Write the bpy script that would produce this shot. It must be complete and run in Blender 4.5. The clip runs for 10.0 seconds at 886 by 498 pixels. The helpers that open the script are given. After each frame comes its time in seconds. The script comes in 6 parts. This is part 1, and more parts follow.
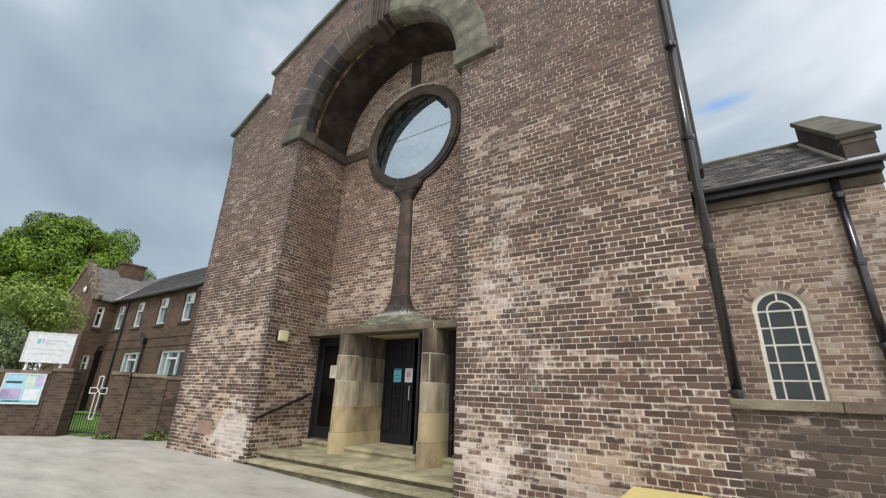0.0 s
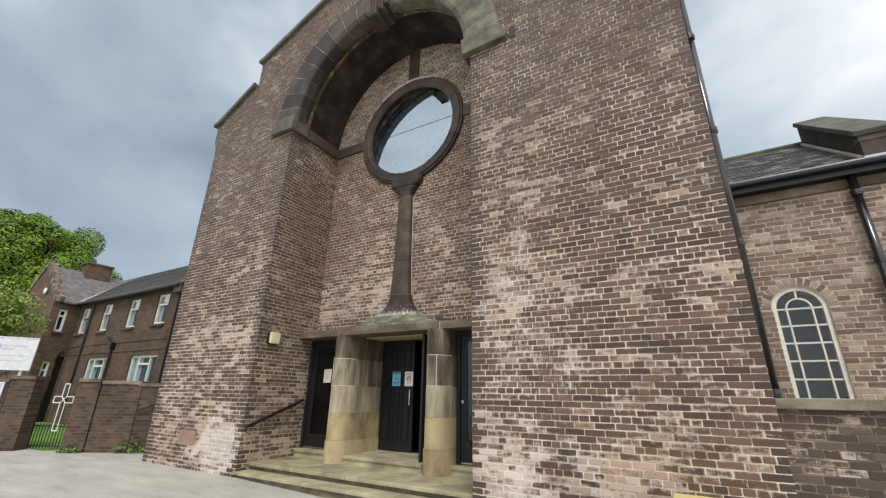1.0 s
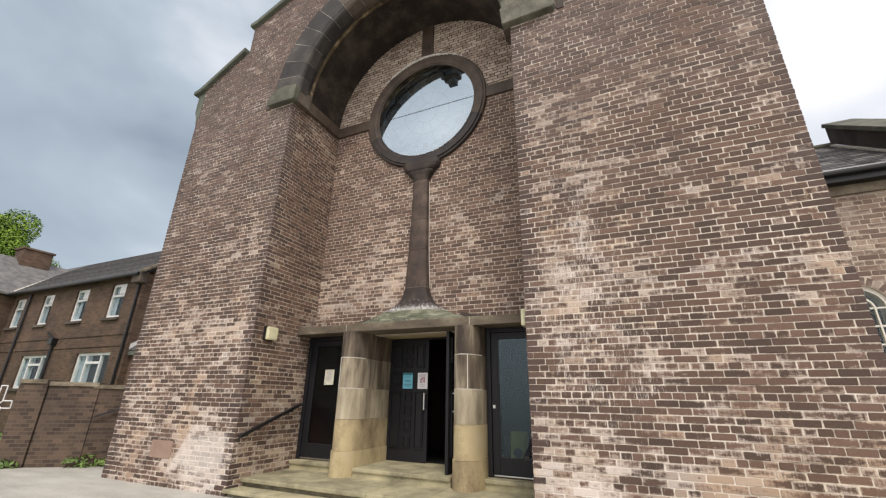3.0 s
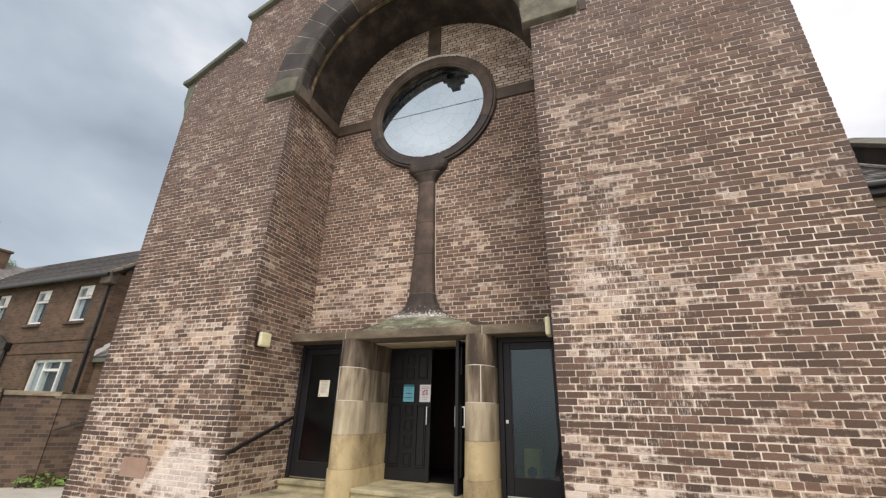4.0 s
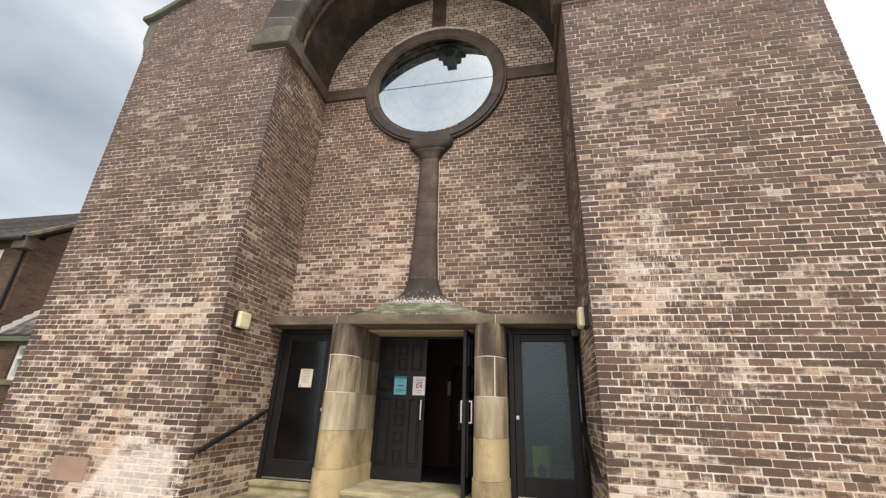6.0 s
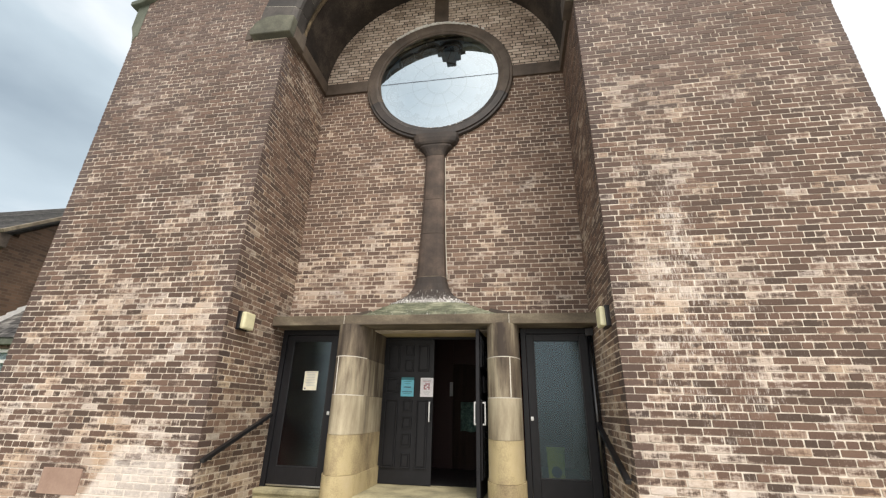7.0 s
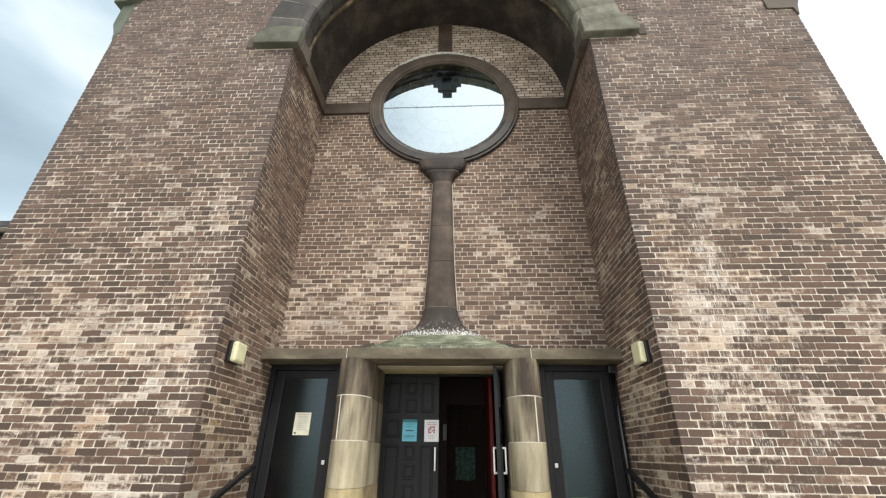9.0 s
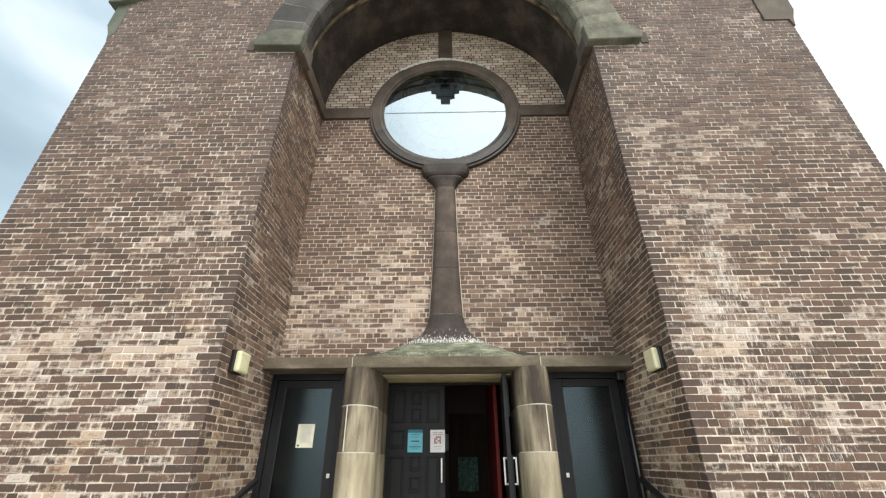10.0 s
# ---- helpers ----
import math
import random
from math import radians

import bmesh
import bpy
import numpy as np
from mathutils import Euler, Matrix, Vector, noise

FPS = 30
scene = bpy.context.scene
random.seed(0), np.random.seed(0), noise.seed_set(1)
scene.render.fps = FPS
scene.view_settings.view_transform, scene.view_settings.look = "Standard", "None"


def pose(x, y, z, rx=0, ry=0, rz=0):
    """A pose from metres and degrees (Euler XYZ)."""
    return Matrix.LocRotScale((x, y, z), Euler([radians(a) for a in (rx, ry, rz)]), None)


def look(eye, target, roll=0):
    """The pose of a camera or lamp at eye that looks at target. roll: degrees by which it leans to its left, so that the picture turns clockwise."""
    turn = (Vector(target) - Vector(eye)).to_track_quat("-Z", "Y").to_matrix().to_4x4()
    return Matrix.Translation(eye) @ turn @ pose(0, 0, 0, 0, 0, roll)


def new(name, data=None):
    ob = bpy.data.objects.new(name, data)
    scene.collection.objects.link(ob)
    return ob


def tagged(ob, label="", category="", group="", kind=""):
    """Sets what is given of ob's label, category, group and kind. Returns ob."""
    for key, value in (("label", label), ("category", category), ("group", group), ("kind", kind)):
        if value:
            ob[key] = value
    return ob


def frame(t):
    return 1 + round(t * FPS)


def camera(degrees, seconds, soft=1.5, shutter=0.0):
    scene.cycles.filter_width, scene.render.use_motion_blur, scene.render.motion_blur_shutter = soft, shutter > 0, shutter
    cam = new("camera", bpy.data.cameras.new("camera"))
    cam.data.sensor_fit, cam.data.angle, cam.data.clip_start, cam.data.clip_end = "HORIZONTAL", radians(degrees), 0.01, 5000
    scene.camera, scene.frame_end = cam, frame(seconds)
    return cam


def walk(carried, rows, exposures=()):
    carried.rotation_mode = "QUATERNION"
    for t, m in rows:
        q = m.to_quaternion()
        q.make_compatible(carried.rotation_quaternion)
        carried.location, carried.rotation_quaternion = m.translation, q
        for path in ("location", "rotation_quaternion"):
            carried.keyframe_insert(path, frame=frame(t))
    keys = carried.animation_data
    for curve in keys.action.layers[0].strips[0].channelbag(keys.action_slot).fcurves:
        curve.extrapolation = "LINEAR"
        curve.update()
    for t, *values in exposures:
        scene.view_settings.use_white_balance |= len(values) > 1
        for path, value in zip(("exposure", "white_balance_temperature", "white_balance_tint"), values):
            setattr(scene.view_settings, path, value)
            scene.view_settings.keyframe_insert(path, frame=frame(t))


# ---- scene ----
cam = camera(94.5, 10.0, soft=1.25)
PATH = [
    (0, (5.739, -5.407, 1.471), (4.685, -3.839, 2.129), 1.9),
    (0.5, (5.435, -5.347, 1.466), (4.44, -3.749, 2.143), 1.5),
    (1, (5.052, -5.383, 1.457), (4.1, -3.76, 2.133), 1.1),
    (1.5, (4.701, -5.374, 1.434), (3.785, -3.725, 2.098), 0.8),
    (2, (4.336, -5.288, 1.459), (3.468, -3.613, 2.124), 0.8),
    (2.5, (3.97, -5.277, 1.476), (3.144, -3.584, 2.146), 0.9),
    (4, (2.931, -5.065, 1.462), (2.259, -3.335, 2.207), 1.5),
    (4.5, (2.61, -5.023, 1.452), (2.007, -3.278, 2.22), 1.8),
    (5, (2.309, -4.916, 1.473), (1.777, -3.149, 2.244), 2.2),
    (5.5, (1.997, -4.847, 1.43), (1.532, -3.049, 2.171), 2.4),
    (7, (1.27, -4.76, 1.462), (0.951, -2.925, 2.191), 1.4),
    (7.5, (0.966, -4.754, 1.454), (0.7, -2.924, 2.219), 1.2),
    (8, (0.716, -4.672, 1.442), (0.508, -2.853, 2.247), 1.1),
    (8.5, (0.514, -4.523, 1.493), (0.362, -2.724, 2.353), 1.1),
    (9, (0.339, -4.43, 1.483), (0.245, -2.644, 2.379), 0.7),
    (9.5, (0.125, -4.398, 1.49), (0.067, -2.621, 2.406), 0.3),
    (10, (0.065, -4.358, 1.504), (0.032, -2.586, 2.432), -0.2),
]
walk(cam, [(t, look(eye, target, roll)) for t, eye, target, roll in PATH],
     exposures=((0, 0.38, 6400, 11), (2.5, 0.50, 6550, 13), (4.0, 0.61, 6820, 16), (5.5, 0.71, 7000, 16), (7.5, 0.90, 6680, 9), (10.0, 0.92, 6400, 6)))

# ---- world, sun, exposure ----
world = bpy.data.worlds.new("sky")
scene.world = world
world.use_nodes = True
wn, wl = world.node_tree.nodes, world.node_tree.links
wn.clear()
w_out = wn.new("ShaderNodeOutputWorld")
w_bg = wn.new("ShaderNodeBackground")
w_sky = wn.new("ShaderNodeTexSky")
w_sky.sky_type = "NISHITA"
w_sky.sun_disc = False
w_sky.sun_elevation = radians(52)
w_sky.sun_rotation = radians(160)
w_sky.dust_density = 3.0
w_tc = wn.new("ShaderNodeTexCoord")
w_map = wn.new("ShaderNodeMapping")
w_map.inputs["Scale"].default_value = (1.0, 1.0, 2.0)
w_map.inputs["Location"].default_value = (0.35, 0.1, 0.0)
w_noise = wn.new("ShaderNodeTexNoise")
w_noise.inputs["Scale"].default_value = 1.7
w_noise.inputs["Detail"].default_value = 7.0
w_noise.inputs["Roughness"].default_value = 0.46
w_noise.inputs["Distortion"].default_value = 0.35
wl.new(w_tc.outputs["Generated"], w_map.inputs["Vector"])
wl.new(w_map.outputs["Vector"], w_noise.inputs["Vector"])
# thin bright cloud towards the hidden sun, thick grey cloud away from it
w_dot = wn.new("ShaderNodeVectorMath")
w_dot.operation = "DOT_PRODUCT"
w_dot.inputs[1].default_value = (0.60, -0.30, 0.35)
wl.new(w_tc.outputs["Generated"], w_dot.inputs[0])
w_add = wn.new("ShaderNodeMath")
w_add.operation = "MULTIPLY_ADD"
w_add.inputs[1].default_value = 0.34
wl.new(w_dot.outputs["Value"], w_add.inputs[0])
w_calm = wn.new("ShaderNodeMath")
w_calm.operation = "MULTIPLY_ADD"
w_calm.inputs[1].default_value = 0.74
w_calm.inputs[2].default_value = 0.13
wl.new(w_noise.outputs["Fac"], w_calm.inputs[0])
wl.new(w_calm.outputs[0], w_add.inputs[2])
w_ramp = wn.new("ShaderNodeValToRGB")
cr = w_ramp.color_ramp
cr.elements[0].position, cr.elements[0].color = 0.28, (0.195, 0.25, 0.305, 1)
cr.elements[1].position, cr.elements[1].color = 0.80, (1.0, 1.0, 1.0, 1)
for pos, col in ((0.44, (0.345, 0.42, 0.48, 1)), (0.56, (0.625, 0.665, 0.70, 1)), (0.66, (0.88, 0.895, 0.91, 1))):
    el = cr.elements.new(pos)
    el.color = col
# the cloud thins out low over the horizon
w_sep = wn.new("ShaderNodeSeparateXYZ")
wl.new(w_tc.outputs["Generated"], w_sep.inputs[0])
w_low = wn.new("ShaderNodeMapRange")
w_low.inputs["From Min"].default_value = 0.46
w_low.inputs["From Max"].default_value = 0.14
w_low.inputs["To Max"].default_value = 0.27
wl.new(w_sep.outputs["Z"], w_low.inputs["Value"])
w_sum = wn.new("ShaderNodeMath")
wl.new(w_add.outputs[0], w_sum.inputs[0])
wl.new(w_low.outputs["Result"], w_sum.inputs[1])
wl.new(w_sum.outputs[0], w_ramp.inputs["Fac"])
w_mul = wn.new("ShaderNodeMix")
w_mul.data_type = "RGBA"
w_mul.inputs["Factor"].default_value = 0.93
w_scale = wn.new("ShaderNodeVectorMath")
w_scale.operation = "SCALE"
w_scale.inputs["Scale"].default_value = 0.09
wl.new(w_sky.outputs["Color"], w_scale.inputs[0])
wl.new(w_scale.outputs[0], w_mul.inputs["A"])
wl.new(w_ramp.outputs["Color"], w_mul.inputs["B"])
# a small rift of blue sky
w_rift = wn.new("ShaderNodeVectorMath")
w_rift.operation = "SUBTRACT"
w_rift.inputs[1].default_value = (0.075, 0.836, 0.543)
wl.new(w_tc.outputs["Generated"], w_rift.inputs[0])
w_turn = wn.new("ShaderNodeMapping")
w_turn.inputs["Rotation"].default_value = (0, radians(-14), 0)
w_turn.inputs["Scale"].default_value = (14.0, 1.0, 60.0)
wl.new(w_rift.outputs[0], w_turn.inputs["Vector"])
w_far = wn.new("ShaderNodeVectorMath")
w_far.operation = "LENGTH"
wl.new(w_turn.outputs["Vector"], w_far.inputs[0])
w_edge = wn.new("ShaderNodeMath")
w_edge.operation = "MULTIPLY_ADD"
w_edge.inputs[1].default_value = 1.6
wl.new(w_noise.outputs["Fac"], w_edge.inputs[0])
wl.new(w_far.outputs["Value"], w_edge.inputs[2])
w_open = wn.new("ShaderNodeMapRange")
w_open.inputs["From Min"].default_value = 1.6
w_open.inputs["From Max"].default_value = 0.85
w_open.inputs["To Max"].default_value = 0.75
wl.new(w_edge.outputs[0], w_open.inputs["Value"])
w_blue = wn.new("ShaderNodeMix")
w_blue.data_type = "RGBA"
w_blue.inputs["B"].default_value = (0.17, 0.34, 0.66, 1)
wl.new(w_open.outputs["Result"], w_blue.inputs["Factor"])
wl.new(w_mul.outputs["Result"], w_blue.inputs["A"])
wl.new(w_blue.outputs["Result"], w_bg.inputs["Color"])
w_bg.inputs["Strength"].default_value = 1.0
wl.new(w_bg.outputs[0], w_out.inputs[0])

sun = new("sun", bpy.data.lights.new("sun", "SUN"))
sun.data.energy = 1.5
sun.data.angle = radians(18)
sun.data.color = (1.0, 0.96, 0.90)
sun.matrix_world = look((5, -9, 14), (0, 0, 0))


# ---- materials ----
def mat(name):
    m = bpy.data.materials.new(name)
    m.use_nodes = True
    return m, m.node_tree.nodes, m.node_tree.links, m.node_tree.nodes["Principled BSDF"]


def ramp(nodes, stops, interp="LINEAR"):
    r = nodes.new("ShaderNodeValToRGB")
    r.color_ramp.interpolation = interp
    els = r.color_ramp.elements
    while len(els) > len(stops):
        els.remove(els[-1])
    while len(els) < len(stops):
        els.new(1.0)
    for e, (p, c) in zip(els, stops):
        e.position = p
        e.color = (*c, 1) if len(c) == 3 else c
    return r


def math_node(nodes, links, op, a, b=None, c=None, clamp=False):
    n = nodes.new("ShaderNodeMath")
    n.operation = op
    n.use_clamp = clamp
    for i, v in enumerate((a, b, c)):
        if v is None:
            continue
        if isinstance(v, (int, float)):
            n.inputs[i].default_value = v
        else:
            links.new(v, n.inputs[i])
    return n.outputs[0]


def noise_node(nodes, links, vec, scale, detail=4.0, rough=0.55, stretch=None):
    if stretch:
        mp = nodes.new("ShaderNodeMapping")
        mp.inputs["Scale"].default_value = stretch
        links.new(vec, mp.inputs["Vector"])
        vec = mp.outputs["Vector"]
    n = nodes.new("ShaderNodeTexNoise")
    n.inputs["Scale"].default_value = scale
    n.inputs["Detail"].default_value = detail
    n.inputs["Roughness"].default_value = rough
    links.new(vec, n.inputs["Vector"])
    return n.outputs["Fac"]


def mix_col(nodes, links, fac, a, b, mode="MIX"):
    n = nodes.new("ShaderNodeMix")
    n.data_type = "RGBA"
    n.blend_type = mode
    for key, v in (("Factor", fac), ("A", a), ("B", b)):
        if isinstance(v, (int, float)):
            n.inputs[key].default_value = v
        elif isinstance(v, tuple):
            n.inputs[key].default_value = (*v, 1)
        else:
            links.new(v, n.inputs[key])
    return n.outputs["Result"]


def bump_to(nodes, links, bsdf, height, strength=0.4, dist=0.01):
    b = nodes.new("ShaderNodeBump")
    b.inputs["Strength"].default_value = strength
    b.inputs["Distance"].default_value = dist
    links.new(height, b.inputs["Height"])
    links.new(b.outputs["Normal"], bsdf.inputs["Normal"])


DRIFTS = ((-3.3, 2.55, 0.8, 0.42, 0.26), (-5.2, 4.0, 0.8, 1.6, -0.24), (-4.3, 1.2, 1.2, 1.0, 0.07), (-2.9, 4.3, 0.5, 0.7, 0.10), (2.95, 3.3, 0.45, 1.2, 0.17), (4.0, 1.5, 0.9, 0.9, -0.10),
          (3.0, 5.3, 0.7, 0.35, 0.26), (4.2, 7.2, 1.6, 1.2, -0.12), (4.4, 0.6, 0.6, 0.35, 0.12), (2.85, 0.75, 0.5, 0.75, 0.28), (4.5, 3.4, 0.9, 0.7, -0.20), (4.9, 2.0, 0.9, 0.7, -0.22), (5.3, 0.7, 0.5, 0.7, -0.20))


def lime_runs(n, l, pos, r=None):
    """Amount of white lime: brushed on low beside the two inner corners, and run down the face in thin streaks."""
    sep = n.new("ShaderNodeSeparateXYZ")
    l.new(pos, sep.inputs[0])
    mid = noise_node(n, l, pos, 3.6, 4, 0.65, (0.6, 0.6, 1.9))
    fine = noise_node(n, l, pos, 22, 5, 0.7, (0.6, 0.6, 1.3))
    streak = noise_node(n, l, pos, 30, 3, 0.7, (2.6, 2.6, 0.42))
    blot = noise_node(n, l, pos, 2.6, 3, 0.6, (1.0, 1.0, 1.3))

    def patch(cx, cz, rx, rz):
        dx = math_node(n, l, "MULTIPLY", math_node(n, l, "SUBTRACT", sep.outputs["X"], cx), 1 / rx)
        dz = math_node(n, l, "MULTIPLY", math_node(n, l, "SUBTRACT", sep.outputs["Z"], cz), 1 / rz)
        q = math_node(n, l, "ADD", math_node(n, l, "MULTIPLY", dx, dx), math_node(n, l, "MULTIPLY", dz, dz))
        return math_node(n, l, "EXPONENT", math_node(n, l, "MULTIPLY", q, -1.0))
    low = math_node(n, l, "MULTIPLY", math_node(n, l, "MAXIMUM", patch(-3.05, 0.45, 0.62, 0.75), math_node(n, l, "MULTIPLY", patch(3.0, 0.5, 0.55, 0.75), 0.72)), 1.42)
    low = math_node(n, l, "ADD", low, math_node(n, l, "MULTIPLY", math_node(n, l, "SUBTRACT", mid, 0.5), 1.6))
    low = math_node(n, l, "ADD", low, math_node(n, l, "MULTIPLY", math_node(n, l, "SUBTRACT", fine, 0.5), 1.5))
    if r is not None:
        low = math_node(n, l, "ADD", low, math_node(n, l, "MULTIPLY", math_node(n, l, "SUBTRACT", r, 0.5), 0.5))
    low = math_node(n, l, "MULTIPLY", math_node(n, l, "SUBTRACT", low, 0.62), 1.7, clamp=True)
    # the clean-edged square of limewash beside the plaque
    ex = math_node(n, l, "MULTIPLY", math_node(n, l, "ADD", math_node(n, l, "ADD", sep.outputs["X"], 3.86), math_node(n, l, "MULTIPLY", math_node(n, l, "SUBTRACT", 0.35, sep.outputs["Z"]), 0.62)), 14.0, clamp=True)
    er = math_node(n, l, "MULTIPLY", math_node(n, l, "SUBTRACT", -2.55, sep.outputs["X"]), 14.0, clamp=True)
    et = math_node(n, l, "MULTIPLY", math_node(n, l, "ADD", math_node(n, l, "SUBTRACT", 0.93, sep.outputs["Z"]), math_node(n, l, "MULTIPLY", math_node(n, l, "SUBTRACT", mid, 0.5), 0.5)), 7.0, clamp=True)
    eb = math_node(n, l, "MULTIPLY", math_node(n, l, "ADD", math_node(n, l, "SUBTRACT", sep.outputs["Z"], 0.20), math_node(n, l, "MULTIPLY", math_node(n, l, "SUBTRACT", mid, 0.5), 0.6)), 7.0, clamp=True)
    sq = math_node(n, l, "MULTIPLY", math_node(n, l, "MULTIPLY", ex, er), math_node(n, l, "MULTIPLY", et, eb))
    sq = math_node(n, l, "MULTIPLY", sq, math_node(n, l, "ADD", 0.62, math_node(n, l, "MULTIPLY", math_node(n, l, "SUBTRACT", fine, 0.4), 0.8)), clamp=True)
    low = math_node(n, l, "MAXIMUM", math_node(n, l, "MULTIPLY", low, 0.7), sq)
    run = math_node(n, l, "MAXIMUM", patch(3.0, 2.9, 0.5, 1.8), math_node(n, l, "MULTIPLY", patch(-2.85, 3.2, 0.4, 1.6), 0.55))
    run = math_node(n, l, "ADD", math_node(n, l, "MULTIPLY", run, 0.31), math_node(n, l, "MULTIPLY", patch(3.75, 2.2, 0.5, 1.6), 0.16))
    run = math_node(n, l, "ADD", run, math_node(n, l, "MULTIPLY", math_node(n, l, "SUBTRACT", blot, 0.5), 0.9))
    run = math_node(n, l, "ADD", run, math_node(n, l, "MULTIPLY", math_node(n, l, "SUBTRACT", streak, 0.5), 1.5))
    run = math_node(n, l, "MULTIPLY", math_node(n, l, "MULTIPLY", math_node(n, l, "SUBTRACT", run, 0.31), 4.0, clamp=True), 0.8)
    front = math_node(n, l, "LESS_THAN", sep.outputs["Y"], 0.1)
    return math_node(n, l, "MULTIPLY", math_node(n, l, "MULTIPLY", math_node(n, l, "MAXIMUM", low, run), front), 0.78)


def brick_material(name, pale_bias=0.0, dark=(0.042, 0.028, 0.021), red=(0.118, 0.069, 0.049), pale=(0.525, 0.42, 0.34),
                   low_pale=0.15, wash=True, smear=0.27):
    """Hard-burnt brown brick, each brick of its own tone, with pale spalled and limed faces in drifts."""
    m, n, l, b = mat(name)
    geo = n.new("ShaderNodeNewGeometry")
    oi = n.new("ShaderNodeObjectInfo")
    pos = geo.outputs["Position"]
    r = math_node(n, l, "FRACT", math_node(n, l, "ADD", geo.outputs["Random Per Island"], oi.outputs["Random"]))
    wn_ = n.new("ShaderNodeTexWhiteNoise")
    wn_.noise_dimensions = "1D"
    l.new(math_node(n, l, "MULTIPLY", r, 917.3), wn_.inputs["W"])
    r2 = wn_.outputs["Value"]
    body = ramp(n, [(0.0, tuple(1.12 * x for x in dark)), (0.32, tuple(0.5 * (x + y) for x, y in zip(dark, red))), (0.7, red), (1.0, (red[0] * 1.45, red[1] * 1.5, red[2] * 1.5))])
    l.new(r2, body.inputs["Fac"])
    grain = noise_node(n, l, pos, 60, 4, 0.65)
    col = mix_col(n, l, 0.24, body.outputs["Color"], mix_col(n, l, grain, (0.02, 0.014, 0.012), (0.24, 0.155, 0.115)), "MIX")
    # drifts of pale faces
    big = noise_node(n, l, pos, 0.75, 3, 0.6, (1.0, 1.0, 1.25))
    mid = noise_node(n, l, pos, 3.6, 4, 0.65, (0.6, 0.6, 1.9))
    sep = n.new("ShaderNodeSeparateXYZ")
    l.new(pos, sep.inputs[0])
    low = math_node(n, l, "MULTIPLY", math_node(n, l, "SUBTRACT", 1.0, math_node(n, l, "DIVIDE", sep.outputs["Z"], 5.0)), low_pale)
    s = math_node(n, l, "MULTIPLY", math_node(n, l, "SUBTRACT", big, 0.5), 1.7)
    s = math_node(n, l, "ADD", s, math_node(n, l, "MULTIPLY", math_node(n, l, "SUBTRACT", mid, 0.5), 1.85))
    s = math_node(n, l, "ADD", s, math_node(n, l, "MULTIPLY", math_node(n, l, "SUBTRACT", r, 0.5), 0.62))
    s = math_node(n, l, "ADD", math_node(n, l, "ADD", s, low), pale_bias)
    if wash:
        # limed and cleaned areas, and sooty ones: middle x, z, half sizes, amount
        for cx, cz, rx, rz, k in DRIFTS:
            dx = math_node(n, l, "MULTIPLY", math_node(n, l, "SUBTRACT", sep.outputs["X"], cx), 1 / rx)
            dz = math_node(n, l, "MULTIPLY", math_node(n, l, "SUBTRACT", sep.outputs["Z"], cz), 1 / rz)
            q = math_node(n, l, "ADD", math_node(n, l, "MULTIPLY", dx, dx), math_node(n, l, "MULTIPLY", dz, dz))
            s = math_node(n, l, "ADD", s, math_node(n, l, "MULTIPLY", math_node(n, l, "EXPONENT", math_node(n, l, "MULTIPLY", q, -1.0)), k))
    fine = noise_node(n, l, pos, 22, 5, 0.7, (0.6, 0.6, 1.3))
    drip = noise_node(n, l, pos, 30, 3, 0.7, (2.2, 2.2, 0.12))
    s2 = math_node(n, l, "ADD", s, math_node(n, l, "MULTIPLY", math_node(n, l, "SUBTRACT", fine, 0.5), 1.45))
    # mortar and lime dragged over the arrises of each face
    uv_at, uv_half = n.new("ShaderNodeUVMap"), n.new("ShaderNodeUVMap")
    uv_at.uv_map, uv_half.uv_map = "face", "half"
    p_at, p_half = n.new("ShaderNodeSeparateXYZ"), n.new("ShaderNodeSeparateXYZ")
    l.new(uv_at.outputs["UV"], p_at.inputs[0])
    l.new(uv_half.outputs["UV"], p_half.inputs[0])
    gx = math_node(n, l, "SUBTRACT", p_half.outputs["X"], math_node(n, l, "ABSOLUTE", p_at.outputs["X"]))
    gz = math_node(n, l, "SUBTRACT", p_half.outputs["Y"], math_node(n, l, "ABSOLUTE", p_at.outputs["Y"]))
    gap = math_node(n, l, "ADD", math_node(n, l, "MINIMUM", gx, gz), math_node(n, l, "MULTIPLY", math_node(n, l, "SUBTRACT", fine, 0.5), 0.03))
    rim = math_node(n, l, "SUBTRACT", 1.0, math_node(n, l, "MULTIPLY", gap, 1 / 0.019), clamp=True)
    rim = math_node(n, l, "MULTIPLY", rim, math_node(n, l, "GREATER_THAN", p_half.outputs["X"], 0.001))
    s2 = math_node(n, l, "ADD", s2, math_node(n, l, "MULTIPLY", rim, smear))
    s2 = math_node(n, l, "ADD", s2, math_node(n, l, "MULTIPLY", math_node(n, l, "SUBTRACT", drip, 0.5), 0.8))
    amt = n.new("ShaderNodeMapRange")
    amt.inputs["From Min"].default_value = -0.04
    amt.inputs["From Max"].default_value = 0.34
    amt.inputs["To Max"].default_value = 0.84
    l.new(s2, amt.inputs["Value"])
    pc = ramp(n, [(0.0, (pale[0] * 0.75, pale[1] * 0.68, pale[2] * 0.62)), (0.5, pale), (1.0, (pale[0] * 1.15, pale[1] * 1.2, pale[2] * 1.25))])
    l.new(math_node(n, l, "FRACT", math_node(n, l, "MULTIPLY", r, 7.3)), pc.inputs["Fac"])
